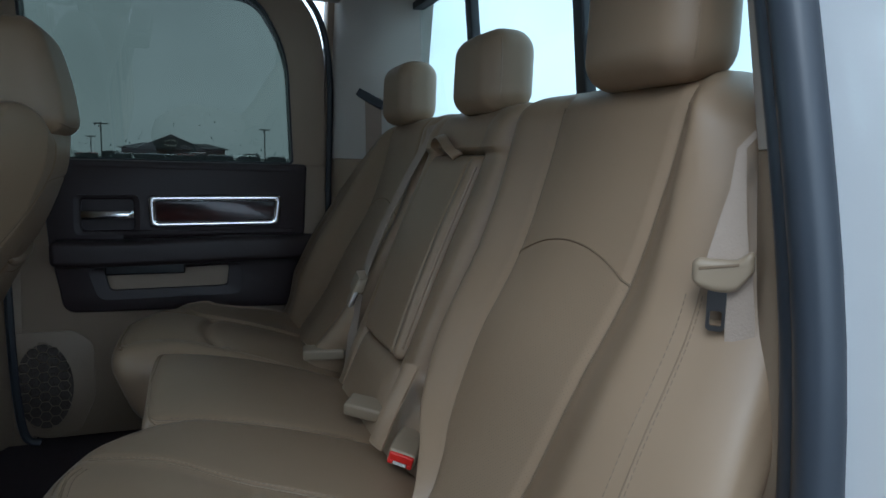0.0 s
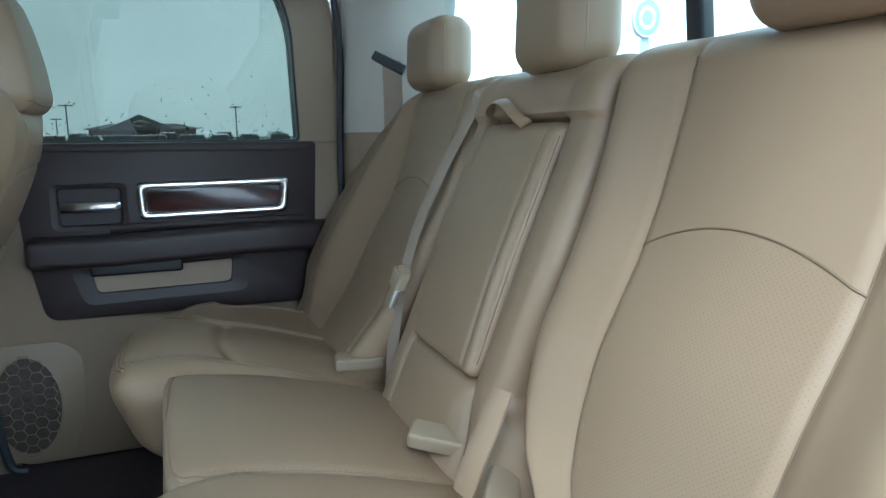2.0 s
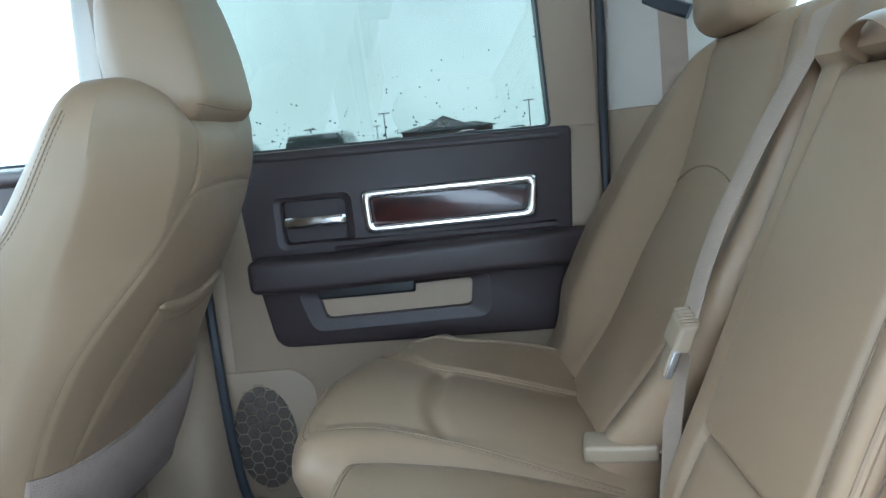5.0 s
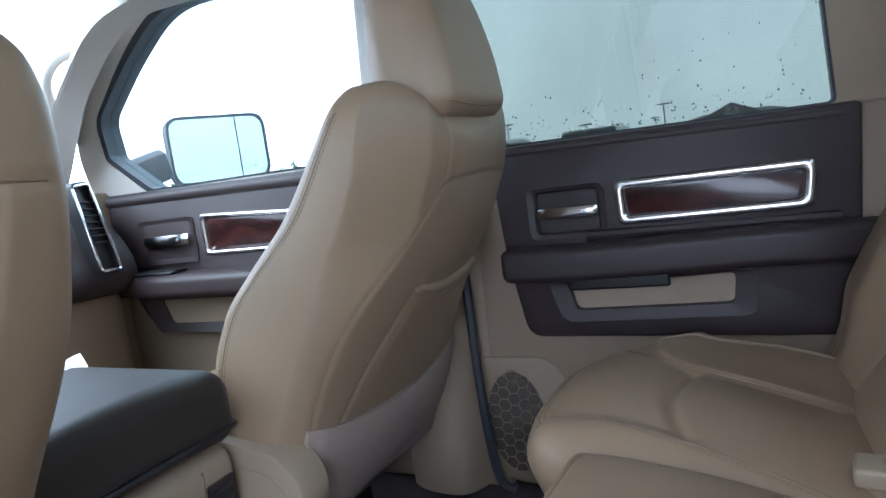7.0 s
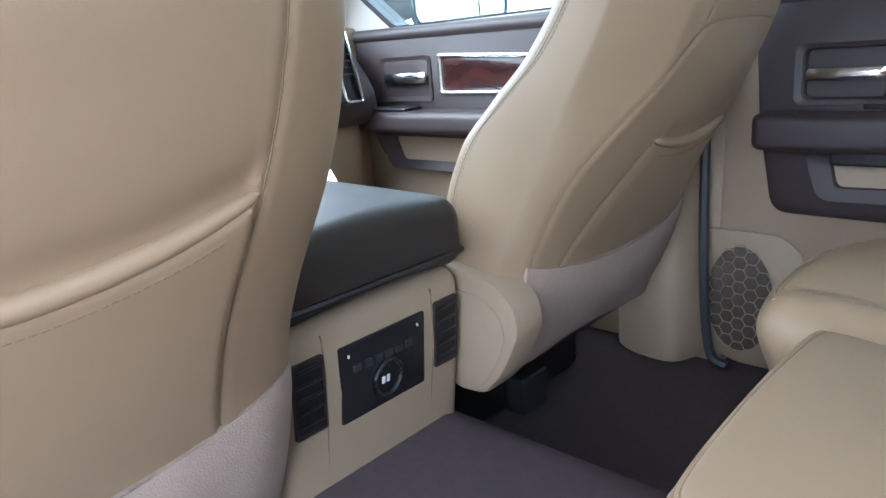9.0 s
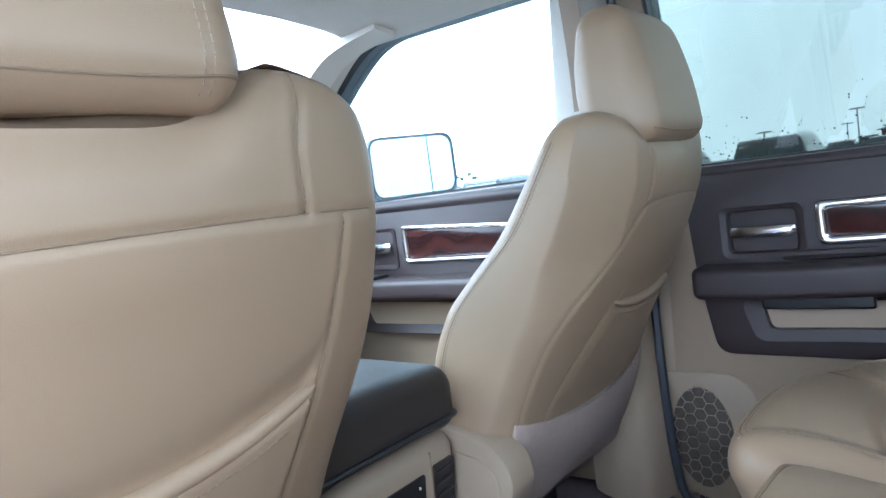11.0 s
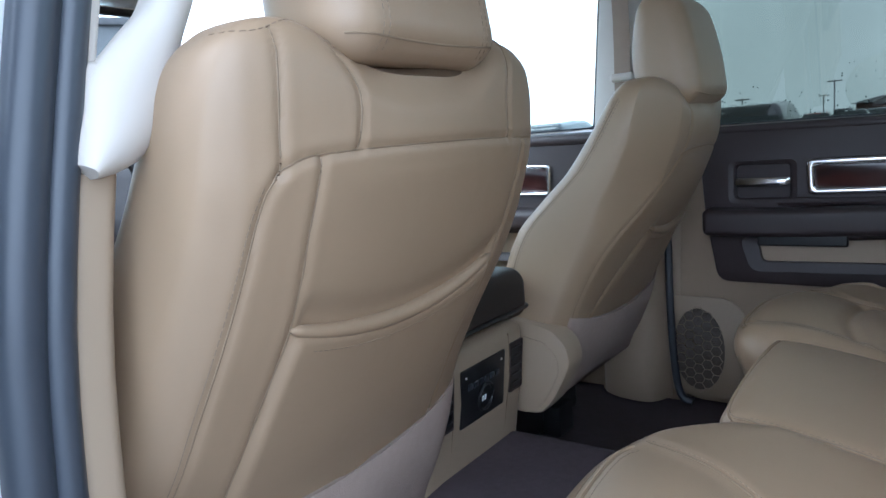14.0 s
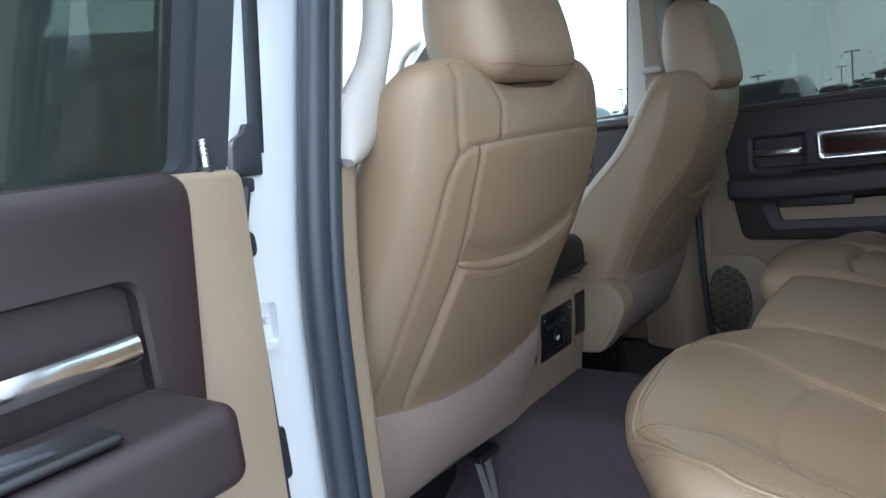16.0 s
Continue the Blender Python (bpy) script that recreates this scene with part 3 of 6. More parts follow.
o = round_poly(rect(-0.72, 0.72, 0.66, 1.81), 0.02, 6)
i = round_poly(rect(-0.645, 0.645, 1.43, 1.745), 0.03, 6)
rw = tagged(hollow("wall_rear", o, i, on_rear, -0.03, 0.0, BEIGE), "pale rear cab wall round the back window", "wall", kind="structure")
win = tagged(new("window_1"), "sliding rear cab window with black frame", "window", kind="structure")
o2 = [p * 1.0 for p in i]
cen = sum(o2, Vector((0, 0))) / len(o2)
i2 = round_poly(rect(-0.630, 0.630, 1.445, 1.730), 0.025, 6)
hollow("window_frame", o2, i2, on_rear, -0.02, 0.006, RUBBER, win)
for y in (-0.19, 0.215):
    b = bmesh.new()
    rbox(b, (y - 0.014, -0.012, 1.44), (y + 0.014, 0.008, 1.735), 0.004, (1, 1, 1), lambda p: on_rear(p.x, p.z, p.y), 2)
    part("window_bar", b, RUBBER, win)
for a, b in ((-0.633, -0.20), (-0.18, 0.205), (0.225, 0.633)):
    g = plate("pane", rect(a, b, 1.44, 1.735), on_rear, -0.014, -0.010, REARTINT, win, "", 0.0)
    g.visible_shadow = False

# ---- rear bench seat ----
BACK = ((0.90, 0.185), (0.98, 0.235), (1.06, 0.290), (1.16, 0.342), (1.26, 0.398), (1.38, 0.438), (1.50, 0.468))


def seat_x(z):
    return along(BACK, z)


INNER = ((0.90, 0.399), (0.99, 0.392), (1.03, 0.330), (1.06, 0.262), (1.10, 0.221), (1.16, 0.192), (1.26, 0.176), (1.46, 0.172))
OUTER = ((0.90, 0.735), (1.17, 0.705), (1.37, 0.640), (1.46, 0.600))
INNER_FAR = ((0.90, 0.270), (1.03, 0.225), (1.10, 0.200), (1.26, 0.176), (1.46, 0.172))
OUTER_FAR = ((0.90, 0.725), (1.02, 0.745), (1.10, 0.765), (1.18, 0.768), (1.28, 0.740), (1.37, 0.680), (1.46, 0.600))
SEAM_IN, SEAM_OUT = 0.284, 0.526


def back_fn(p):
    """Shape of an outboard seat back: raised bolsters at its sides, a flat insert between."""
    y, z, d = abs(p.y), p.z, p.x
    front = max(0.0, 1 - d / 0.045)
    raise_in = 1 - ease(SEAM_IN - 0.075, SEAM_IN, y)
    raise_out = ease(SEAM_OUT, SEAM_OUT + 0.075, y)
    groove = 0.005 * (math.exp(-((y - SEAM_IN) / 0.006) ** 2) + math.exp(-((y - SEAM_OUT) / 0.006) ** 2))
    belly = 0.006 * math.sin(math.pi * min(1, max(0, (y - SEAM_IN) / (SEAM_OUT - SEAM_IN))))
    swell = 0.036 * ease(0.98, 1.09, z) * (1 - ease(1.22, 1.44, z)) if p.y > 0 else 0.0
    h = 0.020 * max(raise_in, raise_out) + swell * raise_out - groove + belly
    yy = y
    if y < 0.40:
        yy = 0.40 - (0.40 - y) * (0.40 - along(INNER if p.y < 0 else INNER_FAR, z)) / (0.40 - 0.172)
    elif y > 0.53:
        yy = 0.53 + (y - 0.53) * (along(OUTER if p.y < 0 else OUTER_FAR, z) - 0.53) / 0.17
    edge = ease(SEAM_OUT + 0.06, 0.70, y)
    drop = 0.03 * ease(SEAM_OUT, 0.70, y) * ease(1.35, 1.46, z)
    return Vector((seat_x(z) + d - h * front + (0.035 if p.y < 0 else 0.0) * edge * front, math.copysign(yy, p.y), z - drop))


def drape(bm_tree, pts, way, lift=0.0):
    """Points laid on a surface along a direction."""
    out = []
    w = Vector(way).normalized()
    for p in pts:
        hit, n, _, _ = bm_tree.ray_cast(Vector(p) - w * 2.0, w)
        if hit:
            out.append(hit + n * (lift if n.dot(w) < 0 else -lift))
    return out


def tree_of(bm):
    return BVHTree.FromBMesh(bm)


def seam(name, tree, pts, way, parent, r=0.0015, lift=0.0, mat=None, steps=8):
    line = drape(tree, smooth_line(pts, steps), way, lift)
    if len(line) < 3:
        return None
    return part(name, tube(bmesh.new(), line, r, 6), mat or LEATHER_SEAM, parent)


def stitches(name, tree, pts, way, parent, gap=0.0065, size=0.0006, lift=0.0003, mat=None):
    """A row of thread stitches on a surface."""
    line = drape(tree, smooth_line(pts, 40), way, lift)
    bm = bmesh.new()
    left = 0.0
    start = None
    for a, b in zip(line, line[1:]):
        left += (b - a).length
        if start is None:
            start = a
        if left >= gap * 0.62 and start is not None and start != 0:
            tube(bm, [start, b], size, 4)
            start = 0
        if left >= gap:
            left, start = 0.0, None
    if not bm.verts:
        bm.free()
        return None
    return part(name, bm, mat or THREAD, parent)


bench = thing("rear_bench_seat", "tan leather rear bench seat with three headrests, split back", "seat")


def arch(y):
    u = (y - (SEAM_IN + SEAM_OUT) / 2) / ((SEAM_OUT - SEAM_IN) / 2)
    return 1.285 - 0.031 * u * u


def outboard_back(s):
    bm = bmesh.new()
    lo, hi = sorted((s * 0.172, s * 0.700))
    flat = []

    def shaped(p):
        flat.append(p)
        return back_fn(p)
    rbox(bm, (0.0, lo, 0.90), (0.09, hi, 1.462), 0.036, (3, 96, 80), shaped, 5)
    tr = tree_of(bm)
    bm.verts.index_update()
    for f in bm.faces:
        f.material_index = all(flat[v.index].x < 0.002 and SEAM_IN < abs(flat[v.index].y) < SEAM_OUT and flat[v.index].z < arch(abs(flat[v.index].y)) for v in f.verts)
    back = part("seat_back", bm, LEATHER, bench)
    back.data.materials.append(PERF)

    def line(pts, off=0.0):
        return [back_fn(Vector((off, s * y, z))) for y, z in pts]
    for edge, tops in ((SEAM_IN, 1.44), (SEAM_OUT, 1.43)):
        part("seam", tube(bmesh.new(), line([(edge, z) for z in np.linspace(0.94, tops, 40)]), 0.0009, 6), LEATHER_SEAM, back)
    ys = np.linspace(SEAM_IN, SEAM_OUT, 28)
    part("seam", tube(bmesh.new(), line([(y, arch(y)) for y in ys], -0.0004), 0.0012, 6), LEATHER_SEAM, back)
    for e in (-0.007, 0.007):
        st = bmesh.new()
        pts = line([(0.640 + e + 0.004 * math.sin(z * 4), z) for z in np.linspace(0.98, 1.27, 150)], -0.0002)
        for k in range(0, 147, 3):
            tube(st, [pts[k], pts[k + 2]], 0.0006, 4)
        part("stitching", st, LEATHER_SEAM, back)
    part("seam", tube(bmesh.new(), line([(0.640, z) for z in np.linspace(0.96, 1.27, 40)], 0.0004), 0.0010, 6), LEATHER_SEAM, back)
    return tr, back


for s in (-1, 1):
    outboard_back(s)

# middle back: side strips and a lower pad round the folding armrest
ARM_LO, ARM_HI, ARM_BOT, ARM_TOP = -0.101, 0.124, 1.062, 1.382


MIDX = ((0.90, 0.232), (1.0, 0.274), (1.07, 0.304), (1.22, 0.365), (1.38, 0.430), (1.458, 0.458))


def mid_fn(p):
    y, z, front = p.y, p.z, max(0.0, 1 - p.x / 0.05)
    well = ease(ARM_LO - 0.006, ARM_LO + 0.004, y) * (1 - ease(ARM_HI - 0.004, ARM_HI + 0.006, y)) * ease(ARM_BOT - 0.008, ARM_BOT + 0.004, z) * (1 - ease(ARM_TOP - 0.004, ARM_TOP + 0.008, z))
    strip = max(0.0, 1 - ((y + 0.138) / 0.036) ** 2) + max(0.0, 1 - ((y - 0.150) / 0.026) ** 2)
    pad = ease(ARM_LO - 0.004, ARM_LO + 0.030, y) * (1 - ease(ARM_HI - 0.030, ARM_HI + 0.004, y)) * (1 - ease(ARM_BOT - 0.030, ARM_BOT - 0.002, z))
    cut = (math.exp(-((y - ARM_LO) / 0.005) ** 2) + math.exp(-((y - ARM_HI) / 0.005) ** 2)) * (1 - ease(ARM_BOT - 0.01, ARM_BOT, z))
    top = 0.012 * ease(1.380, 1.395, z) * (1 - ease(1.42, 1.46, z))
    h = 0.004 + 0.005 * strip * ease(0.96, 1.05, z) + 0.008 * pad - 0.005 * cut + top - 0.020 * well
    x = along(MIDX, z) + p.x - h * front + 0.05 * (1 - ease(0.97, 1.07, z)) * ease(0.125, 0.16, -y)
    return Vector((x, y * (1 + 0.75 * (1 - ease(0.97, 1.07, z)) * ease(0.05, 0.16, -y)), z))


bm = bmesh.new()
rbox(bm, (0.0, -0.174, 0.90), (0.09, 0.176, 1.458), 0.022, (3, 110, 130), mid_fn, 5)
mb_part = part("middle_back", bm, LEATHER, bench, "tan leather middle seat back with side strips")
for y in (ARM_LO, ARM_HI):
    part("seam", tube(bmesh.new(), [mid_fn(Vector((-0.0006, y, z))) for z in np.linspace(0.985, ARM_BOT - 0.012, 14)], 0.0011, 6), LEATHER_SEAM, mb_part)


def arm_fn(p):
    u = (p.y - (ARM_LO + ARM_HI) / 2) / ((ARM_HI - ARM_LO) / 2)
    v = (p.z - (ARM_BOT + ARM_TOP) / 2) / ((ARM_TOP - ARM_BOT) / 2)
    bulge = 0.010 * math.cos(u * 1.2) * math.cos(v * 1.45) + 0.004 * math.exp(-((u + 0.84) / 0.10) ** 2) * math.cos(v * 1.2)
    pinch = 0.0035 * math.exp(-((p.y - ARM_LO - 0.034) / 0.004) ** 2) * (1 - ease(0.9, 1.0, abs(v)))
    return Vector((along(MIDX, p.z) + p.x - 0.012 - (bulge - pinch) * max(0.0, 1 - p.x / 0.04), p.y + 0.010 * (1 - v * v) * ease(0.6, 1.0, u), p.z))


bm = bmesh.new()
rbox(bm, (0.0, ARM_LO + 0.002, ARM_BOT + 0.002), (0.07, ARM_HI - 0.002, ARM_TOP - 0.002), 0.014, (2, 80, 60), arm_fn, 5)
arm = part("folding_armrest", bm, LEATHER, bench, "folded centre armrest of tan leather")
zs = np.linspace(ARM_BOT + 0.022, ARM_TOP - 0.018, 190)
part("seam", tube(bmesh.new(), [arm_fn(Vector((-0.0002, ARM_LO + 0.034, z))) for z in zs], 0.0010, 6), LEATHER_SEAM, arm)
part("piping", tube(bmesh.new(), [arm_fn(Vector((0.0045, ARM_LO + 0.0055, z))) for z in zs[::4]], 0.0032, 8), LEATHER, arm)
st = bmesh.new()
pts = [arm_fn(Vector((-0.0003, ARM_LO + 0.028, z))) for z in zs]
for k in range(0, len(pts) - 3, 4):
    tube(st, [pts[k], pts[k + 2]], 0.0008, 4)
part("stitching", st, THREAD, arm)
part("edge_tape", tube(bmesh.new(), [arm_fn(Vector((0.020, ARM_LO + 0.001, z))) for z in zs[::6]], 0.01, 8, flat=(0.0075, 0.001, (1, 0, 0.3))), WEB, arm, "woven tape along the armrest side")
lp = bmesh.new()
tube(lp, smooth_line([(0.432, 0.100, 1.386), (0.414, 0.096, 1.399), (0.410, 0.080, 1.408), (0.407, 0.058, 1.412), (0.404, 0.034, 1.409), (0.403, 0.014, 1.400), (0.404, -0.002, 1.390), (0.414, -0.008, 1.380), (0.424, 0.004, 1.379), (0.425, 0.034, 1.386)], 6), 0.01, 8, flat=(0.0090, 0.0016, (0.95, 0.1, 0.35)))
part("pull_strap", lp, LEATHER, arm, "tan leather pull strap folded into a loop")

# cushions
CT = ((-0.20, 1.005), (-0.15, 1.022), (-0.10, 1.031), (-0.04, 1.033), (0.03, 1.025), (0.10, 1.011), (0.28, 0.955))


BOW = ((0.10, 0.13), (0.15, 0.075), (0.21, 0.022), (0.316, 0.0), (0.417, 0.005), (0.506, 0.035), (0.56, 0.075), (0.62, 0.115), (0.70, 0.16))


# seams of the cushion panels, and the fold across them, as (x, y) and (y, x)
PANEL = {-1: (((-0.13, 0.240), (-0.09, 0.255), (-0.03, 0.285), (0.06, 0.345), (0.14, 0.365), (0.25, 0.380)),
              ((-0.13, 0.520), (-0.09, 0.536), (0.0, 0.548), (0.06, 0.560), (0.11, 0.572), (0.25, 0.590))),
         1: (((-0.13, 0.288), (-0.08, 0.285), (0.03, 0.258), (0.17, 0.236), (0.25, 0.230)),
             ((-0.13, 0.590), (-0.09, 0.560), (-0.03, 0.512), (0.03, 0.474), (0.18, 0.458), (0.25, 0.458)))}
FOLD = {-1: ((0.33, 0.064), (0.44, 0.046), (0.51, 0.052), (0.57, 0.066)), 1: ((0.24, 0.050), (0.35, 0.022), (0.42, 0.028), (0.48, 0.044))}


def panel_share(s, x, y):
    """How far (x, y) lies inside the sunken panel, and how near to its seams."""
    a, b = along(PANEL[s][0], x), along(PANEL[s][1], x)
    inside = ease(a - 0.002, a + 0.016, y) * (1 - ease(b - 0.016, b + 0.002, y)) * ease(-0.128, -0.10, x)
    pinch = (math.exp(-((y - a) / 0.006) ** 2) + math.exp(-((y - b) / 0.006) ** 2)) * ease(-0.135, -0.11, x)
    return inside, pinch, (y - a) / (b - a)


def cushion_fn(z0, y0, y1, x0, soft=0.012):
    wide = x0 < -0.1

    def fn(p):
        w = (p.z - z0) / (1.03 - z0)
        u = min(1, max(0, (p.y - y0) / (y1 - y0)))
        crown = soft * (4 * u * (1 - u)) ** 0.7 - soft
        lead = 1 - ease(x0, x0 + 0.26, p.x)
        bow = along(BOW, abs(p.y)) if wide else 0.0
        shape = 0.0
        if wide:
            y, s = abs(p.y), (1 if p.y > 0 else -1)
            inside, pinch, v = panel_share(s, p.x, y)
            swell = math.sin(math.pi * min(1, max(0, v)))
            dent = math.exp(-((p.x - along(FOLD[s], y)) / (0.010 if s > 0 else 0.006)) ** 2) * ease(-0.02, 0.10, v) * (1 - ease(0.90, 1.02, v))
            rise = ease(0.50, 0.64, y) * 0.016 * ease(0.02, 0.22, p.x)
            if s > 0 and u > 0.5:
                crown = soft * (1 - (2 * u - 1) ** 2) - soft
            shape = (0.0045 * inside + 0.0030 * pinch - 0.004 * swell * inside + 0.0035 * dent if s < 0 else 0.007 * inside + 0.0035 * pinch - 0.009 * swell * inside + 0.0075 * dent) - rise
        return Vector((p.x + lead * (bow + (1 - w) * 0.06), p.y, p.z + w * (along(CT, p.x) - 1.03 + crown - shape)))
    return fn


def cushion(x0, y0, y1, round_y=0.05, z0=0.865, n=(90, 110, 4)):
    bm = bmesh.new()
    flat = []
    base = cushion_fn(z0, y0, y1, x0)

    def shaped(p):
        flat.append(p)
        return base(p)
    rbox(bm, (x0, y0, z0), (0.30, y1, 1.03), round_y, n, shaped, 6)
    tr = tree_of(bm)
    bm.verts.index_update()
    if x0 < -0.1:
        for f in bm.faces:
            f.material_index = all(flat[v.index].z > 1.025 and panel_share(1 if y0 > 0 else -1, flat[v.index].x, abs(flat[v.index].y))[0] > 0.35 for v in f.verts)
    ob = part("cushion", bm, LEATHER, bench)
    ob.data.materials.append(PERF_TOP)
    return tr, ob


D = (0, 0, -1)
for s in (-1, 1):
    lo, hi = (-0.655, -0.110) if s < 0 else (0.215, 0.685)
    tr, ob = cushion(-0.173 if s < 0 else -0.162, lo, hi)
    for k, table in enumerate(PANEL[s]):
        line = [(x, s * along(table, x), 0) for x in np.linspace(-0.112, 0.24, 14)]
        seam("seam", tr, line, D, ob, 0.0011)
        stitches("stitching", tr, [(x, y + s * (0.006 if k else -0.006), z) for x, y, z in line], D, ob, size=0.0006)
    rim = ((-0.125, 0.262), (-0.135, 0.29), (-0.134, 0.35), (-0.126, 0.42), (-0.116, 0.50), (-0.098, 0.546), (-0.038, 0.598), (0.012, 0.620), (0.07, 0.628), (0.22, 0.630))
    cx, cy = 0.08, 0.42
    grow = 0.97 if s < 0 else 0.99
    seam("piping", tr, [(cx + (x - cx) * grow, s * (cy + (y - cy) * grow), 0) for x, y in rim], D, ob, 0.0026, 0.0004, LEATHER)
    seam("seam", tr, [(cx + (x - cx) * (grow - 0.016), s * (cy + (y - cy) * (grow - 0.016)), 0) for x, y in rim], D, ob, 0.0011)
    for k in ((grow - 0.045, grow + 0.03) if s < 0 else (grow - 0.045,)):
        stitches("stitching", tr, [(cx + (x - cx) * k, s * (cy + (y - cy) * k), 0) for x, y in rim], D, ob, mat=THREAD)
tr, ob = cushion(-0.075, -0.150, 0.208, 0.030, n=(30, 40, 4))
rim = [(x, -0.140) for x in np.linspace(0.22, -0.03, 8)] + [(-0.056, -0.124), (-0.062, 0.0), (-0.062, 0.10), (-0.056, 0.182), (-0.03, 0.199)] + [(x, 0.199) for x in np.linspace(0.02, 0.22, 6)]
seam("piping", tr, [(x, y, 0) for x, y in rim], D, ob, 0.0026, 0.0004, LEATHER)
seam("seam", tr, [(x + 0.005 * (y > 0.0), y + (0.006 if y < 0 else -0.006), 0) for x, y in rim], D, ob, 0.0010)
for e in (-0.131, -0.146):
    stitches("stitching", tr, [(x, e, 0) for x in np.linspace(-0.03, 0.22, 10)], D, ob)
# Bench support, coloured black for the shadow under the cushions.
bm = bmesh.new()
rbox(bm, (0.02, -0.62, FLOOR + 0.004), (0.29, 0.66, 0.875), 0.02, (2, 30, 2), lambda p: Vector((p.x, p.y, p.z + hump(p.y) * (1 - ease(FLOOR, 0.84, p.z)))), 3)
part("seat_base", bm, BLACK, bench, "recessed seat base, black for the under-seat shadow")

# rear headrests
def headrest(parent, x, y, z, w, h, t, lean):
    bm = bmesh.new()

    def fn(p):
        u = p.y / (w / 2)
        v = p.z / h
        k = 1 - 0.10 * v * v - 0.05 * (1 - v)
        return Vector((x + p.x + lean * p.z - 0.008 * (1 - u * u) * (1 - p.x / t), y + p.y * k, z + p.z))
    rbox(bm, (0, -w / 2, 0), (t, w / 2, h), 0.035, (3, 10, 8), fn, 6)
    tr = tree_of(bm)
    hr = part("headrest", bm, LEATHER, parent)
    for s in (-1, 1):
        seam("seam", tr, [(x + lean * zz + 0.02, y + s * w / 2, z + zz) for zz in np.linspace(0.02, h - 0.02, 8)], (0, -s, 0), hr, 0.0012, 0.0, LEATHER)
        ps = bmesh.new()
        tube(ps, [(x + t * 0.55, y + s * w * 0.22, z - 0.05), (x + t * 0.55, y + s * w * 0.22, z + 0.03)], 0.006, 10)
        part("post", ps, CHROME, hr)
    return hr


headrest(bench, 0.428, 0.450, 1.450, 0.185, 0.135, 0.085, 0.03)
headrest(bench, 0.428, -0.450, 1.450, 0.195, 0.15, 0.085, 0.03)
headrest(bench, 0.428, -0.018, 1.446, 0.180, 0.130, 0.085, 0.03)


# ---- front seats ----
SEAT_R = ((0.86, -0.44), (0.99, -0.412), (1.04, -0.392), (1.13, -0.345), (1.22, -0.295), (1.30, -0.260), (1.36, -0.242), (1.44, -0.236), (1.48, -0.245))
SEAT_F = ((0.86, -0.545), (1.00, -0.548), (1.10, -0.545), (1.18, -0.518), (1.24, -0.465), (1.30, -0.405), (1.37, -0.362), (1.44, -0.325), (1.48, -0.300))
SEAT_W = ((0.86, 0.27), (0.99, 0.272), (1.10, 0.260), (1.22, 0.246), (1.32, 0.233), (1.40, 0.224), (1.44, 0.212), (1.465, 0.185), (1.482, 0.11))
YC = 0.425
SHIFT = {-1: 0.0, 1: 0.018}


def front_headrest(parent, yc):
    """A headrest that is deep at its foot and narrows towards its top."""
    bm = bmesh.new()
    h, base, wide = (0.212, 1.402, 0.124) if yc > 0 else (0.178, 1.436, 0.114)

    def fn(p):
        v = p.z / h
        back = along(((-0.1, -0.216), (0.0, -0.214), (0.35, -0.220), (0.7, -0.235), (1.0, -0.256)), v)
        fore = along(((0.0, -0.330), (0.5, -0.342), (1.0, -0.328)), v)
        k = 1 - 0.13 * v * v
        u = p.y / 0.11
        return Vector((fore + (back - fore) * p.x / 0.1 + 0.006 * (1 - u * u) * (p.x / 0.1 - 0.5), yc + p.y * k, base + p.z))
    rbox(bm, (0, -wide, 0), (0.1, wide, h), 0.036, (4, 12, 10), fn, 6)
    tr = tree_of(bm)
    hr = part("headrest", bm, LEATHER, parent)
    seam("seam", tr, [(0, yc + u, base + 0.017 + 0.004 * (u / 0.1) ** 2) for u in np.linspace(-0.104, 0.104, 12)], (-1, 0, 0), hr, 0.0011)
    for s in (-1, 1):
        seam("seam", tr, [(-0.205 - 0.03 * v, yc + s * 0.11, 1.440 + 0.17 * v) for v in np.linspace(0.05, 0.95, 9)], (0, -s, 0), hr, 0.0018)
        for e in ((0.070, 0.077) if yc < 0 else ()):
            stitches("stitching", tr, [(0, yc + s * e, 1.440 + 0.17 * v) for v in np.linspace(0.03, 0.97, 9)], (-1, 0, 0), hr)
        ps = bmesh.new()
        tube(ps, [(-0.265, yc + s * 0.055, 1.40), (-0.265, yc + s * 0.055, 1.47)], 0.007, 10)
        part("post", ps, STEEL, hr)
    return hr


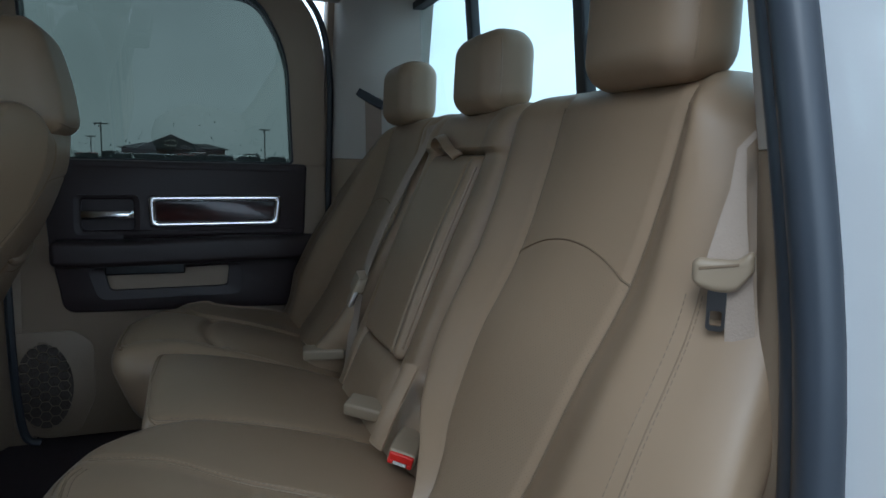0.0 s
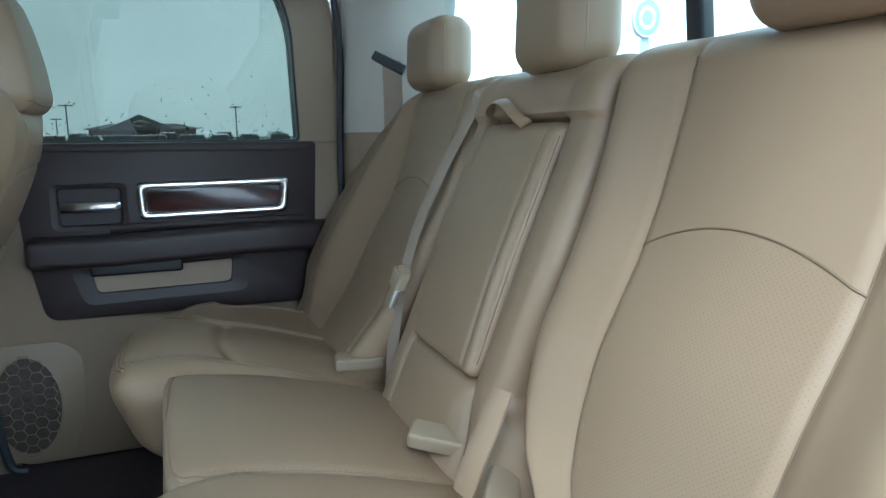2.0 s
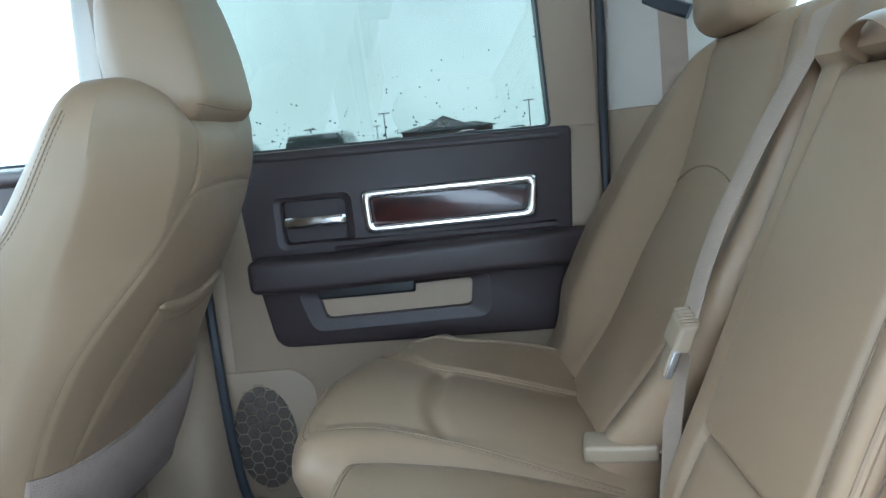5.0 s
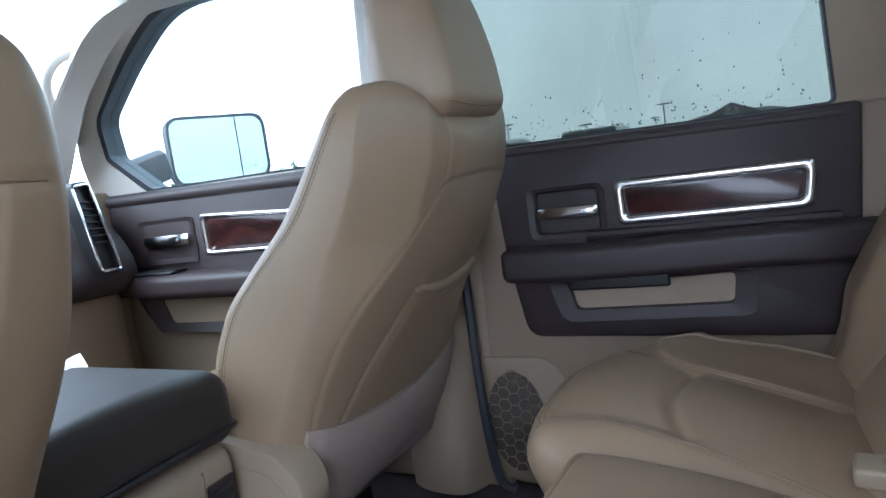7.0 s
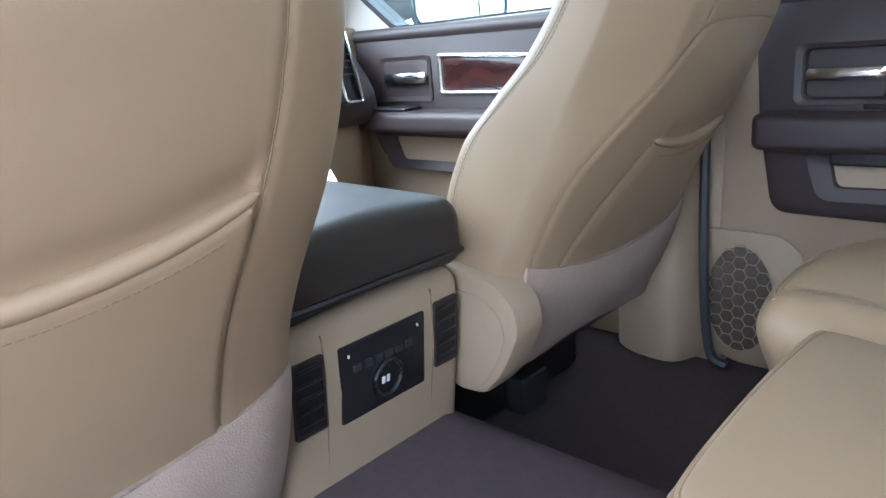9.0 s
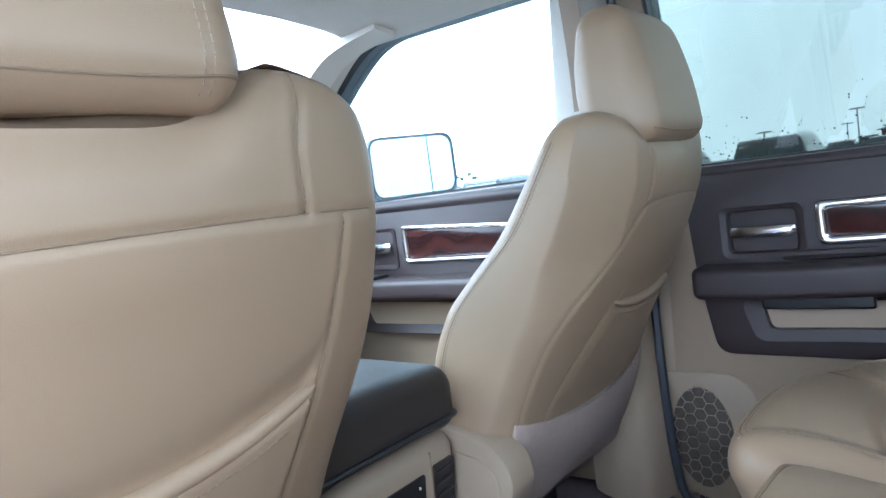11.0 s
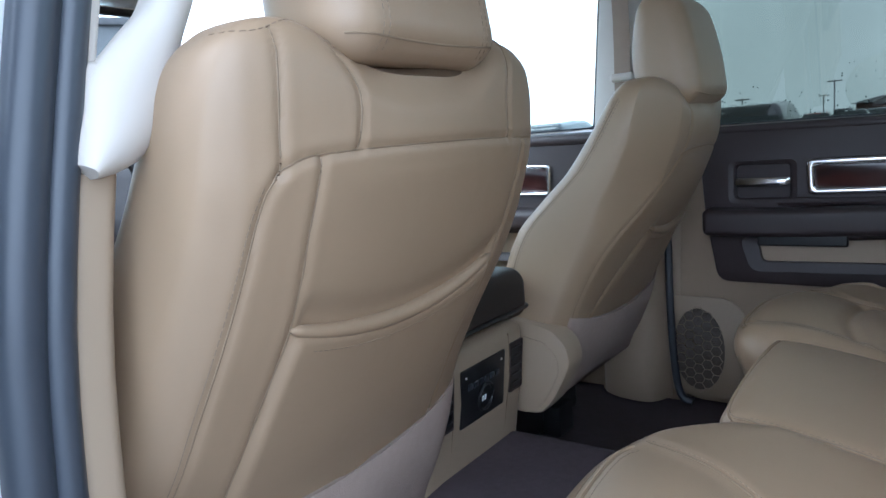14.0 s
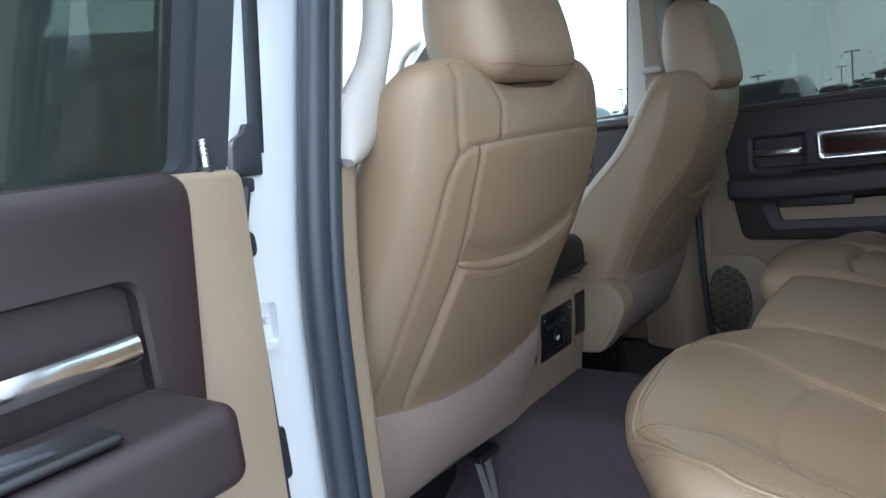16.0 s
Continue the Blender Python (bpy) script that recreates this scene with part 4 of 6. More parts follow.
def front_seat(s, label):
    seat = thing("bucket_seat", label, "seat", "front seats")
    yc = s * YC + SHIFT[s]
    wider = (lambda z: 0.036 * ease(1.05, 1.28, z)) if s < 0 else (lambda z: 0.046 * ease(1.15, 1.35, z))
    low = 0.0 if s < 0 else 0.016
    W = (-1, 0, 0)
    # lines of the rear cover as (u, z), u from the middle of the seat
    if s < 0:
        piping = [(-u, z) for u, z in ((0.225, 0.99), (0.212, 1.10), (0.200, 1.22), (0.190, 1.31), (0.180, 1.345), (0.160, 1.361), (0.12, 1.366), (0.0, 1.368))] + [(0.12, 1.368), (0.235, 1.366)]
        grooves = [[(-u, z) for u, z in ((0.137, 1.362), (0.142, 1.30), (0.143, 1.22), (0.155, 1.12), (0.168, 0.99))],
                   [(0.192, 1.362), (0.188, 1.30), (0.178, 1.22), (0.165, 1.12), (0.170, 0.99)],
                   [(-u, z) for u, z in ((0.100, 1.368), (0.096, 1.41), (0.114, 1.45), (0.122, 1.47))],
                   [(0.150, 1.368), (0.146, 1.41), (0.155, 1.45), (0.160, 1.47)],
                   [(-u, z) for u, z in ((0.173, 1.352), (0.172, 1.40), (0.168, 1.46))]]
        lip = [(u, 1.222 - 0.024 * (1 - (u / 0.15) ** 2)) for u in np.linspace(-0.143, 0.175, 13)]
    else:
        piping = [(-0.228, 0.99), (-0.228, 1.06), (-0.205, 1.165), (-0.132, 1.252), (-0.084, 1.303), (-0.060, 1.316), (0.0, 1.321), (0.10, 1.322), (0.23, 1.316)]
        grooves = [[(-0.073, 1.172), (-0.133, 1.09), (-0.183, 0.99)], [(-0.078, 1.312), (-0.072, 1.38), (-0.078, 1.44)]]
        lip = [(u, 1.172 - 0.016 * math.sin(math.pi * min(1, (u + 0.073) / 0.25))) for u in np.linspace(-0.073, 0.185, 11)]
    rise = [p for p in piping if p[1] < 1.30]
    rise_z, rise_u = [z for _, z in rise] + [1.44], [u for u, _ in rise] + [rise[-1][0] + (0.0 if s < 0 else 0.02)]
    pocket = (grooves[0], grooves[1] if s < 0 else [(0.20, 1.40), (0.20, 0.99)])
    smooth = [[(p.x, p.y) for p in smooth_line([(u, z, 0) for u, z in g], 3)] for g in [piping] + grooves]

    def relief(u, z):
        """How far the rear cover stands proud at a place: seams pinched in, the pocket loose below its lip."""
        d = 0.0
        for k, g in enumerate(smooth):
            r = near_line(g, u, z)
            if r < 0.03:
                d -= 0.0024 * math.exp(-(r / 0.0035) ** 2)
                d += 0.0005 * math.exp(-((r - 0.009) / 0.006) ** 2)
        a = float(np.interp(z, *zip(*sorted((q, p) for p, q in pocket[0]))))
        b = float(np.interp(z, *zip(*sorted((q, p) for p, q in pocket[1]))))
        edge = float(np.interp(u, *zip(*lip)))
        soft = 0.014 if s < 0 else 0.034
        inside = ease(a + 0.002, a + soft, u) * (1 - ease(b - soft, b - 0.002, u))
        d += (0.0065 if s < 0 else 0.0035) * inside * (1 - ease(edge - 0.010, edge + 0.002, z)) * ease(1.0, 1.08, z)
        d -= (0.006 if s < 0 else 0.0035) * inside * math.exp(-((z - edge - 0.012) / 0.016) ** 2)
        return d
    bm = bmesh.new()
    zs = list(np.linspace(0.99, 1.40, 96)) + [1.405, 1.41, 1.415, 1.42, 1.43, 1.437, 1.445, 1.45, 1.455, 1.46, 1.464, 1.468, 1.472, 1.475, 1.478, 1.48, 1.482]
    rings = []
    for z in zs:
        xr, xf, w = along(SEAT_R, z), along(SEAT_F, z), along(SEAT_W, z)
        cx, hx = (xr + xf) / 2, (xr - xf) / 2
        turns = []
        for v in np.linspace(-1, 1, 127):
            sa = math.copysign(abs(v) ** (1 / 0.42), v)
            turns.append((math.sqrt(max(0.0, 1 - sa * sa)), sa))
        turns += [(math.cos(a), math.sin(a)) for a in np.linspace(math.pi / 2, 3 * math.pi / 2, 34)[1:-1]]
        ring = []
        for ca, sa in turns:
            rear = ca > -1e-9
            e = 0.42 if rear else 0.27
            px = math.copysign(abs(ca) ** e, ca) * hx
            py = math.copysign(abs(sa) ** e, sa) * w
            if py > 0:
                py *= 1 + wider(z) / w
            dish = 0.018 * (1 - (py / w) ** 2) * (1 if ca > 0 else -1.6)
            dip = 0.054 * math.exp(-(py / 0.115) ** 4) * ease(1.30, 1.485, z)
            if s < 0:
                dip -= 0.028 * ease(0.06, 0.25, -py) * (1 - ease(0.99, 1.12, z))
            pz = z - dip - low * ease(1.30, 1.44, z)
            out = relief(py, pz) if rear and ca > 0.25 else 0.0
            edge = float(np.interp(pz, rise_z, rise_u))
            if rear and py < edge:
                out -= (0.34 if s > 0 else 0.22) * (edge - py) * ca ** 0.5
            ring.append(bm.verts.new((cx + px + dish - 0.012 + out, yc + py, pz)))
        rings.append(ring)
    n = len(rings[0])
    for p, q in zip(rings, rings[1:]):
        for k in range(n):
            bm.faces.new([p[k], p[(k + 1) % n], q[(k + 1) % n], q[k]])
    bm.faces.new(rings[0][::-1])
    bm.faces.new(rings[-1])
    tr = tree_of(bm)
    back = part("backrest", bm, LEATHER, seat)
    for k, g in enumerate([piping] + grooves):
        seam("seam", tr, [(0, yc + u, z) for u, z in g], W, back, 0.0008, 0.0002)
    if s < 0:
        stitches("stitching", tr, [(0, yc - u, 1.457 + 0.01 * (u < 0.17)) for u in (0.205, 0.18, 0.15, 0.12)], W, back)
        stitches("stitching", tr, [(0, yc + u - 0.006, z) for u, z in piping[:5]], W, back)
    else:
        # double seam along the front bolster
        for off, kind in ((0.020, "seam"), (0.015, "stitching"), (0.025, "stitching")):
            edge = [(along(SEAT_F, z) + off, 0, z) for z in np.linspace(1.02, 1.42, 14)]
            if kind == "seam":
                seam("seam", tr, edge, (0, 1, 0), back, 0.0010)
            else:
                stitches("stitching", tr, edge, (0, 1, 0), back, size=0.0006)
    line = drape(tr, smooth_line([(0, yc + u, z) for u, z in lip], 3), W, 0.0040)
    part("pocket_lip", tube(bmesh.new(), line, [0.002 + 0.0070 * math.sin(math.pi * k / (len(line) - 1)) ** 0.3 for k in range(len(line))], 10), LEATHER, back, "rolled lip of the map pocket")
    stitches("stitching", tr, [(0, yc + u, z - 0.019) for u, z in lip[1:-1]], W, back, lift=0.0006, size=0.0006)
    # felt skirt below the back
    bm = bmesh.new()
    edge = []
    for u in np.linspace(-0.258 if s < 0 else -0.236, 0.258, 24):
        z = (0.998 if s < 0 else 0.990) + 0.60 * u * u
        found = drape(tr, [(0, yc + u, max(z, 1.022 if s < 0 and u < -0.2 else z) + 0.003)], W)
        x = found[0].x if found else along(SEAT_R, 0.995) - 0.05
        edge.append((u, max(x, along(SEAT_R, 0.995) - 0.06) + 0.002, z))
    rows = []
    for k in range(9):
        face = [Vector((x - 0.075 * (k / 8) ** 1.4, yc + u, z + (0.835 - z) * k / 8 + 0.01 * math.sin(u * 9 + k) * (k > 6))) for u, x, z in edge]
        rows.append([bm.verts.new(p) for p in face] + [bm.verts.new(p - Vector((0.012, 0, 0))) for p in face[::-1]])
    for p, q in zip(rows, rows[1:]):
        for k in range(48):
            bm.faces.new([p[k], p[(k + 1) % 48], q[(k + 1) % 48], q[k]])
    bm.faces.new(rows[0])
    bm.faces.new(rows[-1][::-1])
    part("felt_skirt", bm, FELT, seat, "grey-beige felt skirt under the backrest")
    # recliner cover on the inboard side, cushion below
    for e in (-s,):
        o = round_poly(P((-0.56, 1.035), (-0.49, 1.024), (-0.435, 1.014), (-0.405, 0.985), (-0.398, 0.95), (-0.415, 0.912), (-0.435, 0.876), (-0.466, 0.842), (-0.515, 0.838), (-0.56, 0.86)), 0.014)
        yy = yc + e * 0.262
        back_by = 0.06 if s < 0 else 0.0
        side_of = lambda u, v, d, yy=yy, e=e, back_by=back_by: Vector((u - back_by, yy + e * d, v))
        if s > 0:
            hc = part("hinge_cover", slab(bmesh.new(), o, side_of, -0.03, 0.026, 0.010), TAN, seat, "tan plastic recliner cover")
            c = sum(o, Vector((0, 0))) / len(o)
            part("cover_face", slab(bmesh.new(), [c + (p - c) * 0.80 + Vector((-0.008, -0.010)) for p in o], side_of, 0.02, 0.0285, 0.003), TAN, hc)
        if s > 0:
            part("latch_plate", box((-0.53, yc + min(e * 0.10, e * 0.165), 0.74), (-0.49, yc + max(e * 0.10, e * 0.165), 0.805), 0.004), BLACK, seat)
            continue
        lb = part("latch_bracket", tube(bmesh.new(), [(-0.515, yc + e * 0.150, 0.79), (-0.505, yc + e * 0.146, 0.73), (-0.50, yc + e * 0.142, 0.665)], 0.01, 8, flat=(0.009, 0.005, (0, 1, 0))), LATCH, seat, "bright metal seat latch")
        part("latch_bar", tube(bmesh.new(), [(-0.510, yc + e * 0.115, 0.79), (-0.500, yc + e * 0.118, 0.73), (-0.495, yc + e * 0.120, 0.665)], 0.01, 8, flat=(0.007, 0.005, (0, 1, 0))), LATCH, lb)
        part("latch_plate", box((-0.53, yc + min(e * 0.10, e * 0.165), 0.790), (-0.49, yc + max(e * 0.10, e * 0.165), 0.805), 0.004), BLACK, lb)
    bm = bmesh.new()
    rbox(bm, (-1.02, yc - 0.25, 0.83), (-0.47, yc + 0.25, 0.945), 0.05, (8, 8, 3), lambda p: Vector((p.x, p.y, p.z + (-0.47 - p.x) * 0.04)), 5)
    part("seat_cushion", bm, LEATHER, seat)
    bm = bmesh.new()
    rbox(bm, (-0.95, yc - 0.20, FLOOR + 0.004), (-0.62, yc + 0.20, 0.84), 0.02, (2, 6, 1), lambda p: Vector((p.x, p.y, p.z + hump(p.y) * (1 - ease(FLOOR, 0.84, p.z)))))
    part("seat_base", bm, BLACK, seat)
    # headrest
    hr = front_headrest(seat, yc + s * 0.005 + (0.018 if s > 0 else 0))
    return seat


front_seat(-1, "tan leather driver's seat with map pocket, beside the open door")
front_seat(1, "tan leather passenger seat with map pocket, beyond the console")

# ---- centre console ----
LIDMAT = material("dark_lid_vinyl", (0.036, 0.029, 0.025), 0.5, vary=0.1, scale=8, bump=0.15, bscale=900, kind="voronoi", spec=0.3)
con = thing("centre_console", "tan plastic centre console with a dark padded lid", "console")
bm = bmesh.new()
rbox(bm, (-1.02, -0.150, 0.70), (-0.485, 0.150, 1.035), 0.025, (6, 4, 4), lambda p: Vector((p.x - 0.035 * ease(1.0, 0.72, p.z) if p.x > -0.6 else p.x, p.y * (1 + 0.05 * ease(0.95, 0.75, p.z)), p.z)), 4)
part("console_body", bm, TAN, con)
bm = bmesh.new()
rbox(bm, (-0.98, -0.152, 1.035), (-0.470, 0.152, 1.130), 0.03, (6, 5, 2), lambda p: Vector((p.x, p.y, p.z + 0.012 * (1 - (p.y / 0.15) ** 2) + (p.x + 0.47) * -0.02)), 5)
part("lid", bm, LIDMAT, con, "dark padded console lid")


def on_console(y, z, depth):
    return Vector((-0.487 - 0.035 * ease(1.0, 0.72, z) + depth, y, z))


plate("control_panel", round_poly(rect(-0.068, 0.072, 0.893, 0.996), 0.004), on_console, -0.01, 0.004, BLACK, con, "black switch panel with power sockets", 0.002)
for y in (-0.112, 0.112):
    o = round_poly(rect(y - 0.022, y + 0.022, 0.905, 1.0), 0.004)
    i = round_poly(rect(y - 0.018, y + 0.018, 0.910, 0.995), 0.003)
    v = hollow("vent", o, i, on_console, -0.02, 0.005, BROWN, con, "dark air vent")
    plate("vent_well", i, on_console, -0.01, 0.0035, BLACK, v, "", 0.0)
    for k in range(5):
        b = bmesh.new()
        rbox(b, (y - 0.018, -0.006, 0.917 + k * 0.017), (y + 0.018, 0.0055, 0.921 + k * 0.017), 0.0015, (1, 1, 1), lambda p: on_console(p.x, p.z + p.y * 0.5, p.y), 1)
        part("slat", b, BLACK, v)


# ---- the open rear door on the near side ----
def on_open(x, z, depth):
    """The rear door stands open at a right angle; depth goes to the rear."""
    return Vector((-0.312 + depth + max(0.0, z - BELT) * 0.10, -0.937 - (x + 0.335), z + 0.018))


door_2 = rear_door(on_open, "door_2", "open rear truck door, dark brown trim on tan panel", False)
bm = bmesh.new()
tube(bm, [(-0.3025, -0.9010, 1.364), (-0.3030, -0.9000, 1.396), (-0.3030, -0.8995, 1.404)], [0.0035, 0.0031, 0.0030], 14)
for z in (1.3915, 1.3955, 1.3995, 1.4035):
    ring = [(-0.3030 + 0.0033 * math.cos(a), -0.8998 + 0.0033 * math.sin(a), z) for a in np.linspace(0, 2 * math.pi, 14, endpoint=False)]
    tube(bm, ring, 0.0011, 5, closed=True)
part("lock_knob", bm, CHROME, door_2, "chrome ribbed lock knob")
o = round_poly(P((-0.3935, 0.90), (-0.310, 0.90), (-0.316, BELT + 0.006), (-0.401, BELT + 0.003)), (0.004, 0.004, 0.006, 0.012))
bm = bmesh.new()
tube(bm, [on_open(-0.4080 + (BELT - z) * 0.023, z, -0.004 - 0.006 * ease(1.28, 1.33, z)) for z in np.linspace(1.335, 0.68, 12)], [0.0015, 0.003] + [0.004] * 10, 8)
part("edge_seal", bm, RUBBER, door_2, "black rubber seal along the door edge")
part("corner_cap", slab(bmesh.new(), o, lambda x, z, d: on_open(x, z, d if d < 0 else 0.0006 + d * (z - 0.90) / (BELT - 0.90)), -0.022, 0.017, 0.005), TAN, door_2, "tan door panel corner")
bm = bmesh.new()
tube(bm, [(-0.3025, -0.9010, 1.368), (-0.3025, -0.9010, 1.3800), (-0.3025, -0.9010, 1.3810)], [0.0066, 0.0066, 0.0050], 16)
part("knob_collar", bm, RUBBER, door_2, "black lock knob collar")
bm = bmesh.new()
rbox(bm, (-0.206, 0.076, 1.202), (-0.10, 0.120, 1.2095), 0.006, (2, 1, 1), lambda p: on_open(p.x, p.z, p.y))
sw = part("window_switch", bm, BLACK, door_2, "black window switch plate")
bm = bmesh.new()
rbox(bm, (-0.172, 0.086, 1.206), (-0.140, 0.109, 1.216), 0.003, (1, 1, 1), lambda p: on_open(p.x, p.z + (p.x + 0.13) * 0.1, p.y))
part("switch_rocker", bm, RUBBER, sw)
# hinges, check strap and loom boot between door and pillar
def on_jamb(y, z, depth):
    return Vector((-0.378 + depth, y, z))


o = round_poly(P((-0.828, 1.368), (-0.790, 1.366), (-0.783, 1.420), (-0.802, 1.420), (-0.808, 1.410), (-0.822, 1.404)), (0.006, 0.002, 0.001, 0.003, 0.003, 0.008))
boot = tagged(part("hinge_boot", slab(bmesh.new(), o, on_jamb, 0.0, 0.011, 0.003), RUBBER), "black rubber boot and strip on the white centre pillar", "cable boot", kind="structure")
part("pillar_strip", tube(bmesh.new(), [(-0.374, -0.7895 + (z - 1.39) * 0.16, z) for z in np.linspace(1.39, 1.85, 10)], 0.01, 8, flat=(0.009, 0.004, (0, 1, 0))), RUBBER, boot)
o = round_poly(P((-0.834, 1.342), (-0.824, 1.352), (-0.803, 1.350), (-0.801, 1.364), (-0.812, 1.366), (-0.832, 1.372)), 0.003)
part("boot_foot", slab(bmesh.new(), o, on_jamb, 0.001, 0.010, 0.003), RUBBER, boot)
part("boot_arm", tube(bmesh.new(), [(-0.369, -0.815, 1.356), (-0.369, -0.824, 1.325), (-0.370, -0.834, 1.290)], [0.006, 0.0055, 0.004], 8), RUBBER, boot)
for z in (1.212, 0.86):
    hg = tagged(new("door_hinge"), "white painted steel door hinge on the pillar", "hinge", "door hinges", "structure")
    o = round_poly(P((-0.862, z - 0.027), (-0.807, z - 0.025), (-0.803, z + 0.025), (-0.862, z + 0.027)), 0.007)
    part("hinge_leaf", slab(bmesh.new(), o, on_jamb, 0.0, 0.004, 0.001), WHITE, hg)
    i = [p * 0.86 + Vector((-0.836 * 0.14, z * 0.14)) for p in o]
    part("hinge_rim", frame_ring(bmesh.new(), o, i, on_jamb, 0.003, 0.016), WHITE, hg)
    for r, d in ((0.0095, 0.007), (0.0062, 0.013), (0.0035, 0.022)):
        part("bolt", tube(bmesh.new(), [(-0.376, -0.826, z + 0.006), (-0.378 + d - 0.001, -0.826, z + 0.006), (-0.378 + d, -0.826, z + 0.006)], [r, r, r * 0.8], 16), WHITE, hg)
for z, w, h, r in ((1.297, 0.0115, 0.0145, 0.011), (1.068, 0.016, 0.030, 0.007)):
    y = -0.822 if z > 1.2 else -0.833
    o = round_poly(rect(y - w, y + w, z - h, z + h), r)
    g = tagged(part("grommet", slab(bmesh.new(), o, on_jamb, 0.0, 0.007, 0.003), RUBBER), "black rubber grommet in the white pillar", "grommet", "grommets", "structure")
    i = [Vector((y, z)) + (p - Vector((y, z))) * 0.46 for p in o]
    part("grommet_plug", slab(bmesh.new(), i, on_jamb, 0.005, 0.0095, 0.002), BLACK, g)

# grab handles on the centre pillars and windscreen pillars
def grab(pts, label, thick=(0.020, 0.012)):
    bm = bmesh.new()
    line = smooth_line(pts, 8)
    n = len(line)
    tube(bm, line, [thick[1] + (thick[0] - thick[1]) * abs(2 * i / (n - 1) - 1) ** 2 for i in range(n)], 16)
    g = thing("grab_handle", label, "grab handle", "grab handles")
    part("grip", bm, BEIGE, g)
    for a, b in ((line[0], line[1]), (line[-1], line[-2])):
        bm = bmesh.new()
        d = (a - b).normalized()
        tube(bm, [a - d * 0.006, a + d * 0.006], [thick[0] * 1.02, thick[0] * 1.02], 16)
        part("mount", bm, BEIGE, g)
    return g


gh = thing("grab_handle", "pale plastic grab handle on the centre pillar by the open door", "grab handle", "grab handles")
bm = bmesh.new()
mid = smooth_line([(0, -0.698, 1.366), (0, -0.672, 1.392), (0, -0.654, 1.420), (0, -0.634, 1.452), (0, -0.615, 1.485), (0, -0.597, 1.53), (0, -0.588, 1.60), (0, -0.592, 1.68), (0, -0.615, 1.735), (0, -0.650, 1.770)], 5)
rings = []
for k, c in enumerate(mid):
    d = (mid[min(k + 1, len(mid) - 1)] - mid[max(k - 1, 0)]).normalized()
    out = Vector((0, d.z, -d.y))
    v = k / (len(mid) - 1)
    w = along(((0.0, 0.008), (0.10, 0.026), (0.20, 0.033), (0.32, 0.026), (0.42, 0.0185), (0.85, 0.018), (1.0, 0.028)), v)
    rings.append([bm.verts.new(c + Vector((-0.347, 0, 0)) + out * w * math.cos(a) + Vector(((0.017 + 0.006 * (1 - v)) * math.sin(a), 0, 0))) for a in np.linspace(0, 2 * math.pi, 18, endpoint=False)])
for p, q in zip(rings, rings[1:]):
    for k in range(18):
        bm.faces.new([p[k], p[(k + 1) % 18], q[(k + 1) % 18], q[k]])
bm.faces.new(rings[0][::-1])
bm.faces.new(rings[-1])
part("grip", bm, BEIGE, gh)
part("mount", box((-0.37, -0.694, 1.376), (-0.338, -0.655, 1.446), 0.010, (2, 2, 3), lambda p: Vector((p.x, p.y + (p.z - 1.372) * 0.25 * (p.y > -0.69), p.z)), 3), BEIGE, gh)
grab(((-1.36, 0.680, 1.560), (-1.35, 0.645, 1.590), (-1.33, 0.622, 1.635), (-1.30, 0.615, 1.672), (-1.265, 0.625, 1.700), (-1.235, 0.655, 1.715)), "pale plastic grab handle on the windscreen pillar")
grab(((-1.26, -0.680, 1.560), (-1.25, -0.645, 1.590), (-1.23, -0.622, 1.635), (-1.20, -0.615, 1.672), (-1.165, -0.625, 1.700), (-1.135, -0.655, 1.715)), "pale plastic grab handle on the driver's windscreen pillar")


